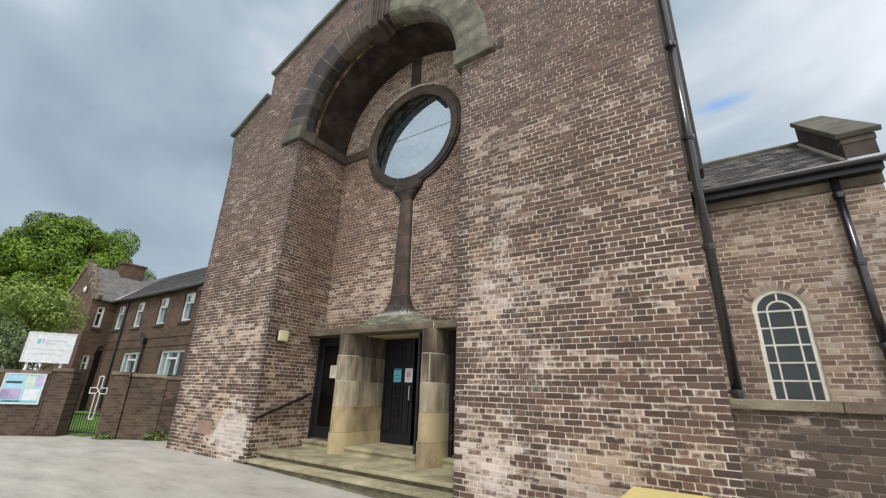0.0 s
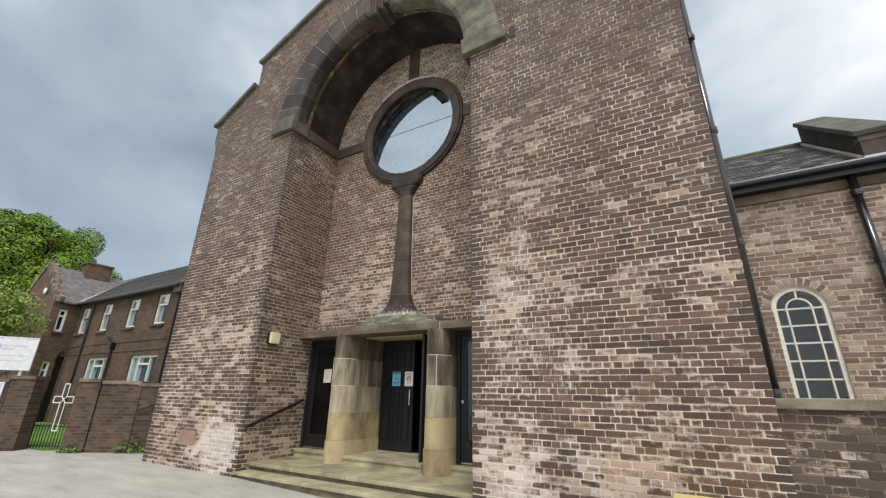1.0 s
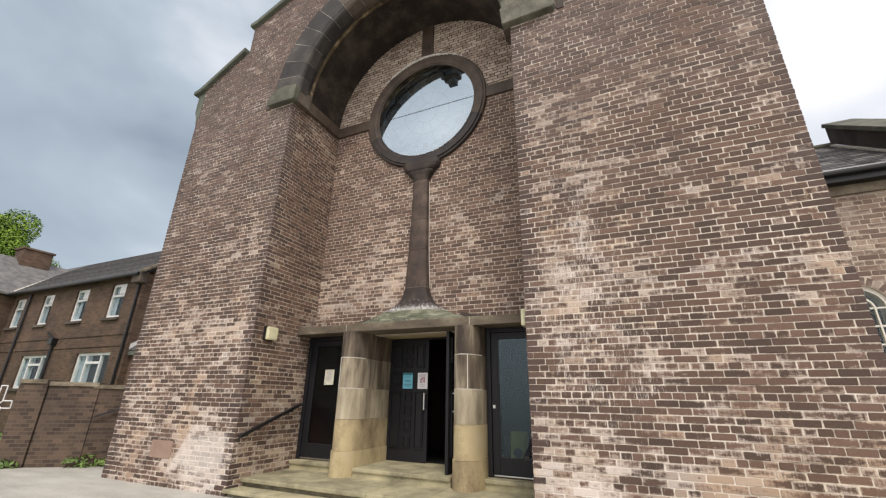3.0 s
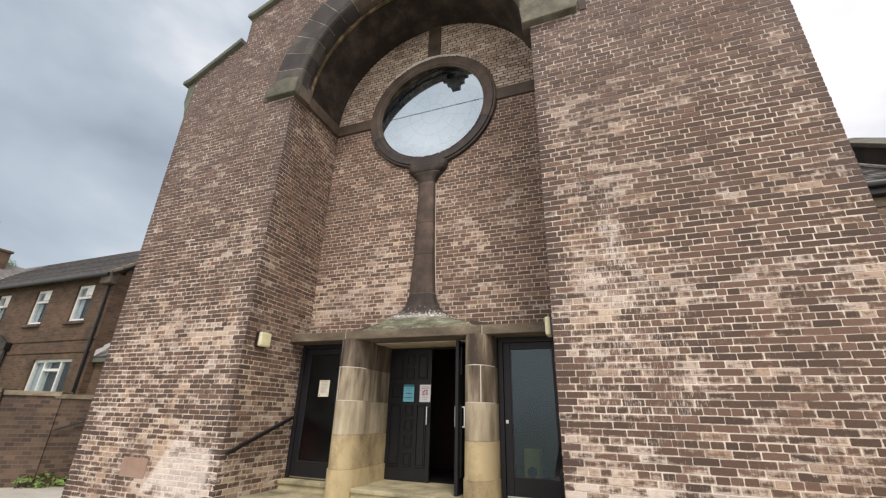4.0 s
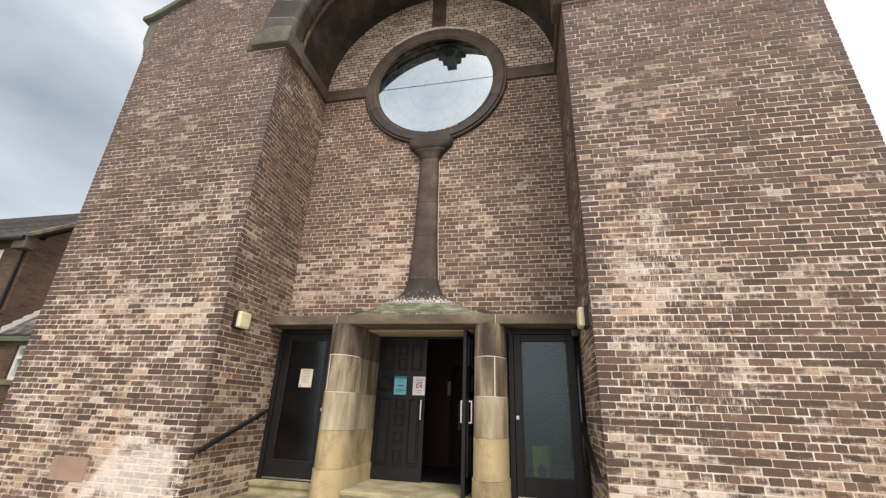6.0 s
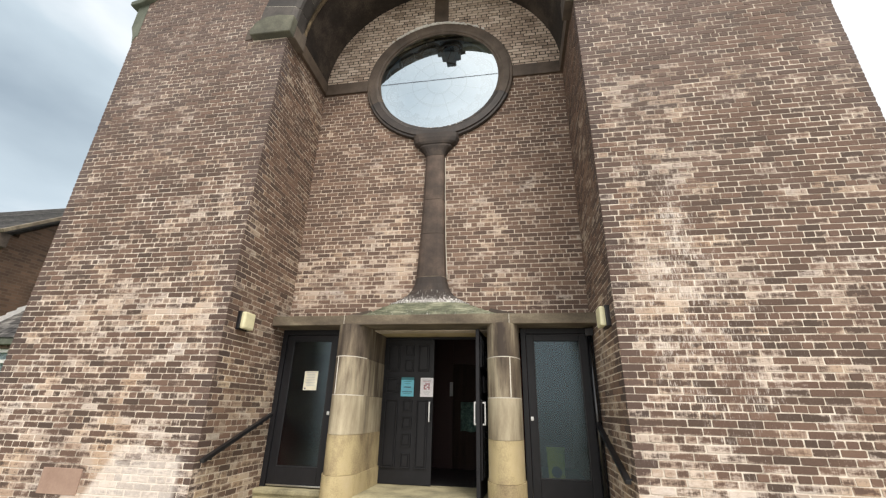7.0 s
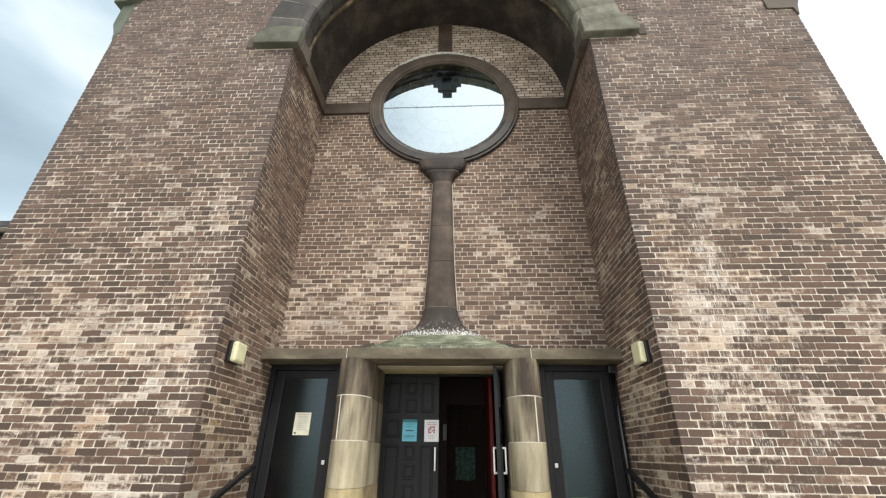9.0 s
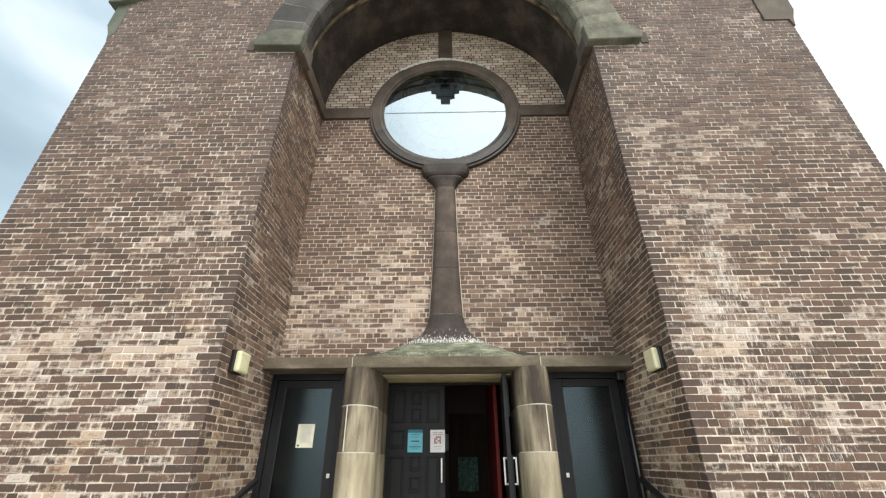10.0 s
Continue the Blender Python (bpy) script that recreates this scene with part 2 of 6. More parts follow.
    hue = ramp(n, [(0.36, (0.93, 0.98, 1.04)), (0.52, (1.0, 1.0, 1.0)), (0.68, (1.06, 0.985, 0.87))])
    l.new(noise_node(n, l, pos, 1.5, 3, 0.6), hue.inputs["Fac"])
    col = mix_col(n, l, amt.outputs["Result"], col, mix_col(n, l, 1.0, pc.outputs["Color"], hue.outputs["Color"], "MULTIPLY"))
    if wash:
        # grey-violet tint that grows higher up, with an uneven edge
        high = n.new("ShaderNodeMapRange")
        high.inputs["From Min"].default_value = 3.8
        high.inputs["From Max"].default_value = 7.5
        l.new(math_node(n, l, "ADD", sep.outputs["Z"], math_node(n, l, "MULTIPLY", math_node(n, l, "SUBTRACT", big, 0.5), 9.0)), high.inputs["Value"])
        col = mix_col(n, l, math_node(n, l, "MULTIPLY", high.outputs["Result"], 0.36), col, (0.150, 0.119, 0.114))
        col = mix_col(n, l, lime_runs(n, l, pos, r), col, (0.76, 0.695, 0.635))
    l.new(col, b.inputs["Base Color"])
    b.inputs["Roughness"].default_value = 0.88
    h = math_node(n, l, "ADD", grain, fine)
    bump_to(n, l, b, h, 0.55, 0.006)
    return m


def mottled(name, stops, scale=3.0, fine=40.0, rough=0.8, bump=0.35, dist=0.008, metallic=0.0, stretch=None, random_tone=0.0, spec=None, grain=0.25):
    """A worn surface: colours by a coarse noise, darkened and lightened by a fine one."""
    m, n, l, b = mat(name)
    geo = n.new("ShaderNodeNewGeometry")
    pos = geo.outputs["Position"]
    c = noise_node(n, l, pos, scale, 5, 0.6, stretch)
    f = noise_node(n, l, pos, fine, 4, 0.6)
    v = math_node(n, l, "ADD", math_node(n, l, "MULTIPLY", c, 1 - grain), math_node(n, l, "MULTIPLY", f, grain))
    if random_tone:
        oi = n.new("ShaderNodeObjectInfo")
        rr = math_node(n, l, "FRACT", math_node(n, l, "ADD", geo.outputs["Random Per Island"], oi.outputs["Random"]))
        v = math_node(n, l, "ADD", v, math_node(n, l, "MULTIPLY", math_node(n, l, "SUBTRACT", rr, 0.5), random_tone))
    r = ramp(n, stops)
    l.new(v, r.inputs["Fac"])
    l.new(r.outputs["Color"], b.inputs["Base Color"])
    b.inputs["Roughness"].default_value = rough
    b.inputs["Metallic"].default_value = metallic
    if spec is not None:
        b.inputs["Specular IOR Level"].default_value = spec
    if bump:
        bump_to(n, l, b, v, bump, dist)
    return m


def plain(name, col, rough=0.6, metallic=0.0, emit=0.0):
    """Paint or plastic with a faint soiling."""
    m, n, l, b = mat(name)
    geo = n.new("ShaderNodeNewGeometry")
    f = noise_node(n, l, geo.outputs["Position"], 9, 5, 0.65)
    r = ramp(n, [(0.25, tuple(c * 0.78 for c in col)), (0.6, col), (0.9, tuple(min(1, c * 1.12) for c in col))])
    l.new(f, r.inputs["Fac"])
    l.new(r.outputs["Color"], b.inputs["Base Color"])
    b.inputs["Roughness"].default_value = rough
    b.inputs["Metallic"].default_value = metallic
    return m


def far_brick(name, c1, c2, mortar, axis="xz"):
    """Brickwork too far off for single bricks."""
    m, n, l, b = mat(name)
    geo = n.new("ShaderNodeNewGeometry")
    sep = n.new("ShaderNodeSeparateXYZ")
    l.new(geo.outputs["Position"], sep.inputs[0])
    comb = n.new("ShaderNodeCombineXYZ")
    l.new(math_node(n, l, "ADD", sep.outputs["X"], sep.outputs["Y"]), comb.inputs["X"])
    l.new(sep.outputs["Z"], comb.inputs["Y"])
    t = n.new("ShaderNodeTexBrick")
    t.inputs["Scale"].default_value = 1.0
    t.inputs["Brick Width"].default_value = 0.23
    t.inputs["Row Height"].default_value = 0.076
    t.inputs["Mortar Size"].default_value = 0.007
    t.inputs["Color1"].default_value = (*c1, 1)
    t.inputs["Color2"].default_value = (*c2, 1)
    t.inputs["Mortar"].default_value = (*mortar, 1)
    l.new(comb.outputs[0], t.inputs["Vector"])
    g = noise_node(n, l, geo.outputs["Position"], 1.2, 5, 0.6)
    r = ramp(n, [(0.25, (0.55, 0.55, 0.56)), (0.75, (1.25, 1.2, 1.15))])
    l.new(g, r.inputs["Fac"])
    l.new(mix_col(n, l, 1.0, t.outputs["Color"], r.outputs["Color"], "MULTIPLY"), b.inputs["Base Color"])
    b.inputs["Roughness"].default_value = 0.9
    bump_to(n, l, b, t.outputs["Fac"], -0.3, 0.01)
    return m


def glass_mix(name, reflect, tint=(0.9, 0.95, 0.96), rough=0.0):
    """Glazing: part mirror, part clear."""
    m, n, l, b = mat(name)
    out = n["Material Output"]
    g = n.new("ShaderNodeBsdfGlossy")
    g.inputs["Roughness"].default_value = rough
    share = max(reflect, 0.5) if max(tint) * (1 - reflect) < 0.5 else reflect
    g.inputs["Color"].default_value = (*(c * reflect / share for c in tint), 1)
    t = n.new("ShaderNodeBsdfTransparent")
    t.inputs["Color"].default_value = (*(min(1.0, c * (1 - reflect) / (1 - share)) for c in tint), 1)
    mx = n.new("ShaderNodeMixShader")
    mx.inputs[0].default_value = share
    l.new(t.outputs[0], mx.inputs[1])
    l.new(g.outputs[0], mx.inputs[2])
    l.new(mx.outputs[0], out.inputs["Surface"])
    n.remove(b)
    return m


def foliage(name, a, c):
    m, n, l, b = mat(name)
    geo = n.new("ShaderNodeNewGeometry")
    r = ramp(n, [(0.0, a), (0.6, tuple(0.5 * (x + y) for x, y in zip(a, c))), (1.0, c)])
    # coarse noise puts shade pockets and sunlit patches between clumps into leaf colour
    clump_shade = math_node(n, l, "MULTIPLY", math_node(n, l, "SUBTRACT", noise_node(n, l, geo.outputs["Position"], 0.9, 3, 0.6), 0.5), 2.2)
    f = math_node(n, l, "ADD", math_node(n, l, "MULTIPLY", geo.outputs["Random Per Island"], 0.6), math_node(n, l, "ADD", clump_shade, 0.2), clamp=True)
    l.new(f, r.inputs["Fac"])
    l.new(r.outputs["Color"], b.inputs["Base Color"])
    b.inputs["Roughness"].default_value = 0.6
    b.inputs["Subsurface Weight"].default_value = 0.0
    return m


M_BRICK = brick_material("brick_front", -0.25, low_pale=0.22)
M_QUOIN = brick_material("brick_quoin", -0.48, dark=(0.04, 0.028, 0.025), red=(0.08, 0.05, 0.04), smear=0.2)
M_BRICK_IN = brick_material("brick_recess", -0.33, dark=(0.078, 0.052, 0.041), red=(0.170, 0.106, 0.077), low_pale=0.5, wash=False)
M_BRICK_REVEAL = brick_material("brick_reveal", -0.33, dark=(0.055, 0.037, 0.028), red=(0.145, 0.087, 0.060), pale=(0.45, 0.365, 0.28), low_pale=0.36, wash=False, smear=0.2)
M_BRICK_TOP = mottled("buff_brick", [(0.25, (0.25, 0.185, 0.145)), (0.5, (0.50, 0.395, 0.315)), (0.75, (0.66, 0.56, 0.47))], 2.0, 40, 0.9, 0.5, 0.005, random_tone=0.35)
M_BRICK_WING = brick_material("brick_wing", 0.0, dark=(0.13, 0.085, 0.07), red=(0.215, 0.150, 0.115), pale=(0.42, 0.345, 0.272), low_pale=0.05, wash=False)
M_ARCH_BRICK = mottled("brown_arch_brick", [(0.3, (0.10, 0.068, 0.054)), (0.5, (0.20, 0.145, 0.115)), (0.72, (0.36, 0.285, 0.235))], 5, 40, 0.9, 0.4, 0.005, random_tone=0.5)
M_BRICK_LOW = brick_material("brick_low_wall", -0.50, dark=(0.036, 0.029, 0.023), red=(0.080, 0.057, 0.042), wash=False)
def mortar_material(name):
    """Pale lime mortar, sooty higher up where it was never repointed."""
    m, n, l, b = mat(name)
    geo = n.new("ShaderNodeNewGeometry")
    pos = geo.outputs["Position"]
    sep = n.new("ShaderNodeSeparateXYZ")
    l.new(pos, sep.inputs[0])
    c = noise_node(n, l, pos, 1.1, 4, 0.6)
    f = noise_node(n, l, pos, 35, 4, 0.6)
    k = n.new("ShaderNodeMapRange")
    k.inputs["From Min"].default_value = 3.0
    k.inputs["From Max"].default_value = 8.5
    l.new(sep.outputs["Z"], k.inputs["Value"])
    v = math_node(n, l, "ADD", math_node(n, l, "MULTIPLY", c, 0.8), math_node(n, l, "MULTIPLY", f, 0.3))
    mid = noise_node(n, l, pos, 3.6, 4, 0.65, (0.6, 0.6, 1.9))
    v = math_node(n, l, "ADD", v, math_node(n, l, "MULTIPLY", math_node(n, l, "SUBTRACT", mid, 0.5), 0.55))
    v = math_node(n, l, "SUBTRACT", v, math_node(n, l, "MULTIPLY", k.outputs["Result"], 0.14))
    v = math_node(n, l, "ADD", v, math_node(n, l, "MULTIPLY", math_node(n, l, "SUBTRACT", noise_node(n, l, pos, 11, 4, 0.7), 0.5), 0.7))
    r = ramp(n, [(0.14, (0.11, 0.09, 0.073)), (0.36, (0.26, 0.215, 0.175)), (0.54, (0.58, 0.51, 0.425)), (0.76, (0.77, 0.70, 0.61))])
    l.new(v, r.inputs["Fac"])
    l.new(mix_col(n, l, lime_runs(n, l, pos), r.outputs["Color"], (0.76, 0.695, 0.635)), b.inputs["Base Color"])
    b.inputs["Roughness"].default_value = 0.95
    bump_to(n, l, b, f, 0.5, 0.004)
    return m


M_MORTAR = mortar_material("mortar")
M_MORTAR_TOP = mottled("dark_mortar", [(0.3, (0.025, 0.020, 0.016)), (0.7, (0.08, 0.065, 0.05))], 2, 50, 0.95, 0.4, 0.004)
M_MORTAR_IN = mottled("mortar_recess", [(0.3, (0.30, 0.24, 0.19)), (0.5, (0.54, 0.46, 0.375)), (0.7, (0.72, 0.64, 0.54))], 1.5, 50, 0.95, 0.5, 0.004)
M_MORTAR_LOW = mottled("mortar_low_wall", [(0.35, (0.10, 0.086, 0.07)), (0.52, (0.21, 0.18, 0.15)), (0.75, (0.44, 0.39, 0.33))], 2.5, 50, 0.95, 0.5, 0.004)
M_STONE_DARK = mottled("weathered_dark_stone", [(0.3, (0.034, 0.026, 0.022)), (0.5, (0.07, 0.054, 0.043)), (0.72, (0.135, 0.108, 0.083))], 2.2, 55, 0.85, 0.4, 0.006, random_tone=0.22)
M_STONE_BLACK = mottled("sooty_black_stone", [(0.3, (0.020, 0.017, 0.015)), (0.5, (0.040, 0.034, 0.030)), (0.72, (0.095, 0.082, 0.070))], 2.4, 55, 0.7, 0.4, 0.006, random_tone=0.2)
M_STONE_GREEN = mottled("algae_stone", [(0.32, (0.062, 0.056, 0.043)), (0.5, (0.135, 0.13, 0.098)), (0.68, (0.24, 0.232, 0.175))], 3.0, 50, 0.88, 0.4, 0.006, random_tone=0.15)
M_COPING = mottled("green_coping", [(0.3, (0.055, 0.064, 0.050)), (0.5, (0.10, 0.112, 0.086)), (0.75, (0.18, 0.187, 0.148))], 2.0, 40, 0.88, 0.4)
M_STONE_DARK_GREEN = mottled("dark_algae_stone", [(0.3, (0.045, 0.044, 0.034)), (0.5, (0.088, 0.088, 0.066)), (0.72, (0.165, 0.163, 0.12))], 2.5, 50, 0.88, 0.4, 0.006)
M_SLATE_WING = mottled("old_slate", [(0.25, (0.022, 0.021, 0.022)), (0.5, (0.060, 0.057, 0.055)), (0.74, (0.24, 0.23, 0.215))], 5, 30, 0.75, 0.4, random_tone=0.32)
M_RING = mottled("brown_ring_stone", [(0.3, (0.042, 0.030, 0.022)), (0.5, (0.086, 0.062, 0.045)), (0.75, (0.145, 0.110, 0.080))], 3.0, 60, 0.58, 0.3, 0.004, random_tone=0.1)
M_RING_DAMP = mottled("damp_black_ring_stone", [(0.3, (0.012, 0.009, 0.008)), (0.52, (0.030, 0.022, 0.018)), (0.75, (0.075, 0.055, 0.042))], 4.0, 60, 0.45, 0.3, 0.004, random_tone=0.1)
M_SAND_WARM = mottled("warm_sandstone", [(0.28, (0.14, 0.10, 0.062)), (0.40, (0.32, 0.25, 0.145)), (0.52, (0.49, 0.40, 0.225)), (0.75, (0.56, 0.46, 0.31))], 2.6, 70, 0.85, 0.3, 0.004, stretch=(1, 1, 0.5), random_tone=0.12)
M_SAND_GREY = mottled("sooty_sandstone", [(0.36, (0.052, 0.038, 0.029)), (0.5, (0.155, 0.122, 0.086)), (0.66, (0.40, 0.345, 0.245))], 2.6, 90, 0.85, 0.3, 0.004, stretch=(1.9, 1.9, 0.32), random_tone=0.12, grain=0.10)
M_SAND_MID = mottled("part_sooty_sandstone", [(0.32, (0.10, 0.078, 0.053)), (0.5, (0.31, 0.26, 0.18)), (0.66, (0.52, 0.455, 0.325))], 2.6, 90, 0.85, 0.3, 0.004, stretch=(1.4, 1.4, 0.3), random_tone=0.15, grain=0.10)
M_CANOPY = mottled("canopy_stone", [(0.30, (0.055, 0.043, 0.031)), (0.5, (0.140, 0.112, 0.078)), (0.70, (0.30, 0.262, 0.185))], 2.6, 60, 0.85, 0.35, 0.005, stretch=(0.6, 1, 1.5), random_tone=0.1)
M_STEP = mottled("step_stone", [(0.30, (0.13, 0.118, 0.072)), (0.44, (0.27, 0.245, 0.155)), (0.56, (0.40, 0.36, 0.225)), (0.72, (0.53, 0.47, 0.30))], 2.3, 45, 0.85, 0.3, 0.004, random_tone=0.12)
# darker copy of M_STEP for the risers: nosing shadow is put into the colour
M_STEP_SHADED = mottled("shaded_step_stone", [(0.30, (0.06, 0.055, 0.036)), (0.5, (0.15, 0.135, 0.088)), (0.72, (0.32, 0.285, 0.19))], 3.0, 45, 0.85, 0.3, 0.004, stretch=(1, 1, 2.5))
M_JOINT = mottled("white_pointing", [(0.3, (0.5, 0.47, 0.4)), (0.7, (0.68, 0.64, 0.56))], 6, 60, 0.95, 0.2)
M_JOINT_GREY = mottled("grey_pointing", [(0.38, (0.10, 0.092, 0.075)), (0.55, (0.32, 0.30, 0.25)), (0.7, (0.55, 0.52, 0.45))], 3, 60, 0.95, 0.2)
M_PLASTER = mottled("dark_vault_plaster", [(0.34, (0.011, 0.008, 0.006)), (0.5, (0.030, 0.022, 0.017)), (0.66, (0.085, 0.065, 0.050))], 1.6, 34, 0.95, 0.9, 0.014)
M_SOFFIT = mottled("yellow_stained_stone", [(0.34, (0.035, 0.026, 0.017)), (0.5, (0.13, 0.094, 0.055)), (0.66, (0.36, 0.28, 0.17))], 4.5, 45, 0.9, 0.4, 0.005)
M_DROPPING = mottled("white_droppings", [(0.35, (0.50, 0.48, 0.44)), (0.65, (0.82, 0.80, 0.76))], 20, 80, 0.9, 0.3, 0.003)
# door paint; its dark also fills in for unlit rooms behind windows
M_CHARCOAL = plain("charcoal_paint_and_room_dark", (0.017, 0.017, 0.0195), 0.42)
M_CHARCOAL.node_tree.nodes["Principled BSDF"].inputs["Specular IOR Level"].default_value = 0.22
M_BLACK = plain("black_paint", (0.010, 0.010, 0.012), 0.36)
M_GLOSS = plain("glossy_black_paint", (0.010, 0.010, 0.012), 0.17)
M_GLOSS.node_tree.nodes["Principled BSDF"].inputs["Specular IOR Level"].default_value = 0.85
M_CHROME = plain("brushed_steel", (0.62, 0.62, 0.60), 0.28, 1.0)
M_PAPER = plain("white_paper", (0.84, 0.82, 0.85), 0.7)
M_CREAM = plain("cream_paper", (0.72, 0.68, 0.54), 0.7)
M_BLUE = plain("blue_paper", (0.18, 0.57, 0.72), 0.65)
M_INK = plain("dark_ink", (0.05, 0.06, 0.10), 0.7)
M_TEAL_DARK = plain("dark_teal_ink", (0.05, 0.22, 0.26), 0.7)
M_INK_RED = plain("red_ink", (0.40, 0.16, 0.18), 0.7)
M_PRINT_PALE = plain("faded_print", (0.60, 0.62, 0.66), 0.6)
M_INK_GREY = plain("grey_ink", (0.42, 0.43, 0.45), 0.7)
M_LAMP = plain("yellowed_lamp_cover", (0.76, 0.72, 0.47), 0.35)
M_GREY_PIPE = plain("grey_painted_metal", (0.028, 0.028, 0.031), 0.26)
M_CREAM_PAINT = plain("cream_window_paint", (0.78, 0.75, 0.65), 0.5)
M_WHITE = plain("white_upvc", (0.78, 0.78, 0.76), 0.35)
M_WIN_PANE = glass_mix("window_glass", 0.03)
M_DOOR_PANE = glass_mix("door_glass", 0.09, (0.42, 0.52, 0.56), 0.2)
M_ROUND_PANE = glass_mix("round_window_glazing", 0.63, (0.76, 0.86, 0.91))
M_SLATE = mottled("slate", [(0.3, (0.05, 0.049, 0.05)), (0.5, (0.10, 0.097, 0.094)), (0.75, (0.20, 0.19, 0.18))], 4, 30, 0.75, 0.3, random_tone=0.3)
M_HOUSE_BRICK = far_brick("house_brick", (0.075, 0.046, 0.030), (0.138, 0.085, 0.055), (0.125, 0.095, 0.070))
M_YARD_BRICK = far_brick("yard_wall_brick", (0.050, 0.034, 0.025), (0.120, 0.082, 0.057), (0.110, 0.088, 0.069))
M_PAVING = mottled("concrete_paving", [(0.30, (0.25, 0.24, 0.205)), (0.44, (0.385, 0.37, 0.325)), (0.56, (0.455, 0.44, 0.39)), (0.70, (0.56, 0.545, 0.49))], 1.6, 26, 0.9, 0.35, 0.005, stretch=(0.5, 1.4, 1), grain=0.34)
M_GRASS = mottled("grass", [(0.3, (0.08, 0.17, 0.02)), (0.5, (0.14, 0.28, 0.04)), (0.75, (0.22, 0.38, 0.07))], 3, 60, 0.9, 0.8, 0.03)
M_TREE = foliage("tree_leaves", (0.022, 0.066, 0.004), (0.25, 0.40, 0.016))
M_BUSH = foliage("shrub_leaves", (0.13, 0.20, 0.03), (0.36, 0.45, 0.09))
M_WEED = foliage("weed_leaves", (0.05, 0.10, 0.02), (0.20, 0.30, 0.07))
M_HEDGE = foliage("hedge_leaves", (0.08, 0.12, 0.04), (0.24, 0.29, 0.13))
M_BARK = mottled("bark", [(0.3, (0.06, 0.045, 0.03)), (0.7, (0.16, 0.12, 0.085))], 4, 30, 0.95, 0.8)
M_RED_WALL = plain("dark_red_paint", (0.20, 0.012, 0.010), 0.6)
# red lobby paint taken near black: the lobby's shade is put into colour
M_RED_SHADED = plain("shaded_red_paint", (0.030, 0.005, 0.005), 0.6)
M_DARK_FLOOR = plain("dark_floor_tile", (0.03, 0.03, 0.032), 0.35)
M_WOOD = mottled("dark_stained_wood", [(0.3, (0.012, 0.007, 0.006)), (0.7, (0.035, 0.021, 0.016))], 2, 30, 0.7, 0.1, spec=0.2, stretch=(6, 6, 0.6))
M_YELLOW = plain("yellow_plastic", (0.85, 0.60, 0.05), 0.45)
M_YELLOW_PALE = plain("faded_yellow_plastic", (0.72, 0.60, 0.24), 0.5)
M_LEAD = mottled("lead_came", [(0.3, (0.020, 0.022, 0.025)), (0.7, (0.05, 0.055, 0.06))], 8, 60, 0.6, 0.1)
M_STAIN_GLASS = mottled("unlit_stained_glass", [(0.3, (0.14, 0.175, 0.21)), (0.5, (0.19, 0.235, 0.28)), (0.75, (0.26, 0.305, 0.35))], 3, 20, 0.3, 0.0)
M_GREEN_PATTERN = mottled("green_patterned_cloth", [(0.35, (0.02, 0.045, 0.04)), (0.5, (0.06, 0.13, 0.11)), (0.7, (0.16, 0.25, 0.22))], 25, 60, 0.8, 0.0)
M_SIGN = plain("white_sign_board", (0.74, 0.77, 0.80), 0.45)


def dropping_material(name, base_stops, z0, z1, least=0.80, strata=None):
    """Dark stone with white bird droppings running down above a ledge, and moss."""
    m, n, l, b = mat(name)
    geo = n.new("ShaderNodeNewGeometry")
    pos = geo.outputs["Position"]
    c = noise_node(n, l, pos, 3.0, 5, 0.6, strata)
    f = noise_node(n, l, pos, 55, 4, 0.6)
    r = ramp(n, base_stops)
    l.new(math_node(n, l, "ADD", math_node(n, l, "MULTIPLY", c, 0.75), math_node(n, l, "MULTIPLY", f, 0.25)), r.inputs["Fac"])
    sep = n.new("ShaderNodeSeparateXYZ")
    l.new(pos, sep.inputs[0])
    streak = noise_node(n, l, pos, 26, 3, 0.6, (3.2, 0.8, 0.22))
    k = n.new("ShaderNodeMapRange")
    k.inputs["From Min"].default_value = z1
    k.inputs["From Max"].default_value = z0
    l.new(sep.outputs["Z"], k.inputs["Value"])
    v = math_node(n, l, "ADD", streak, math_node(n, l, "MULTIPLY", k.outputs["Result"], 0.30))
    v = math_node(n, l, "ADD", v, math_node(n, l, "MULTIPLY", math_node(n, l, "SUBTRACT", f, 0.5), 0.25))
    v = math_node(n, l, "MULTIPLY", math_node(n, l, "SUBTRACT", v, least), 9.0, clamp=True)
    l.new(mix_col(n, l, v, r.outputs["Color"], (0.72, 0.71, 0.68)), b.inputs["Base Color"])
    b.inputs["Roughness"].default_value = 0.75
    bump_to(n, l, b, c, 0.3, 0.006)
    return m


M_SHAFT = dropping_material("shaft_stone", [(0.3, (0.028, 0.020, 0.016)), (0.5, (0.068, 0.047, 0.036)), (0.72, (0.15, 0.105, 0.078))], 3.04, 3.35, 0.815)
M_DOME = dropping_material("mossy_dome", [(0.34, (0.035, 0.040, 0.026)), (0.5, (0.135, 0.142, 0.092)), (0.66, (0.33, 0.33, 0.235))], 2.70, 3.12, 0.86, (1.6, 1.6, 8.0))
M_FOOT = dropping_material("stained_shaft_foot", [(0.3, (0.016, 0.012, 0.010)), (0.5, (0.036, 0.026, 0.021)), (0.74, (0.10, 0.072, 0.054))], 2.98, 3.26, 0.755)


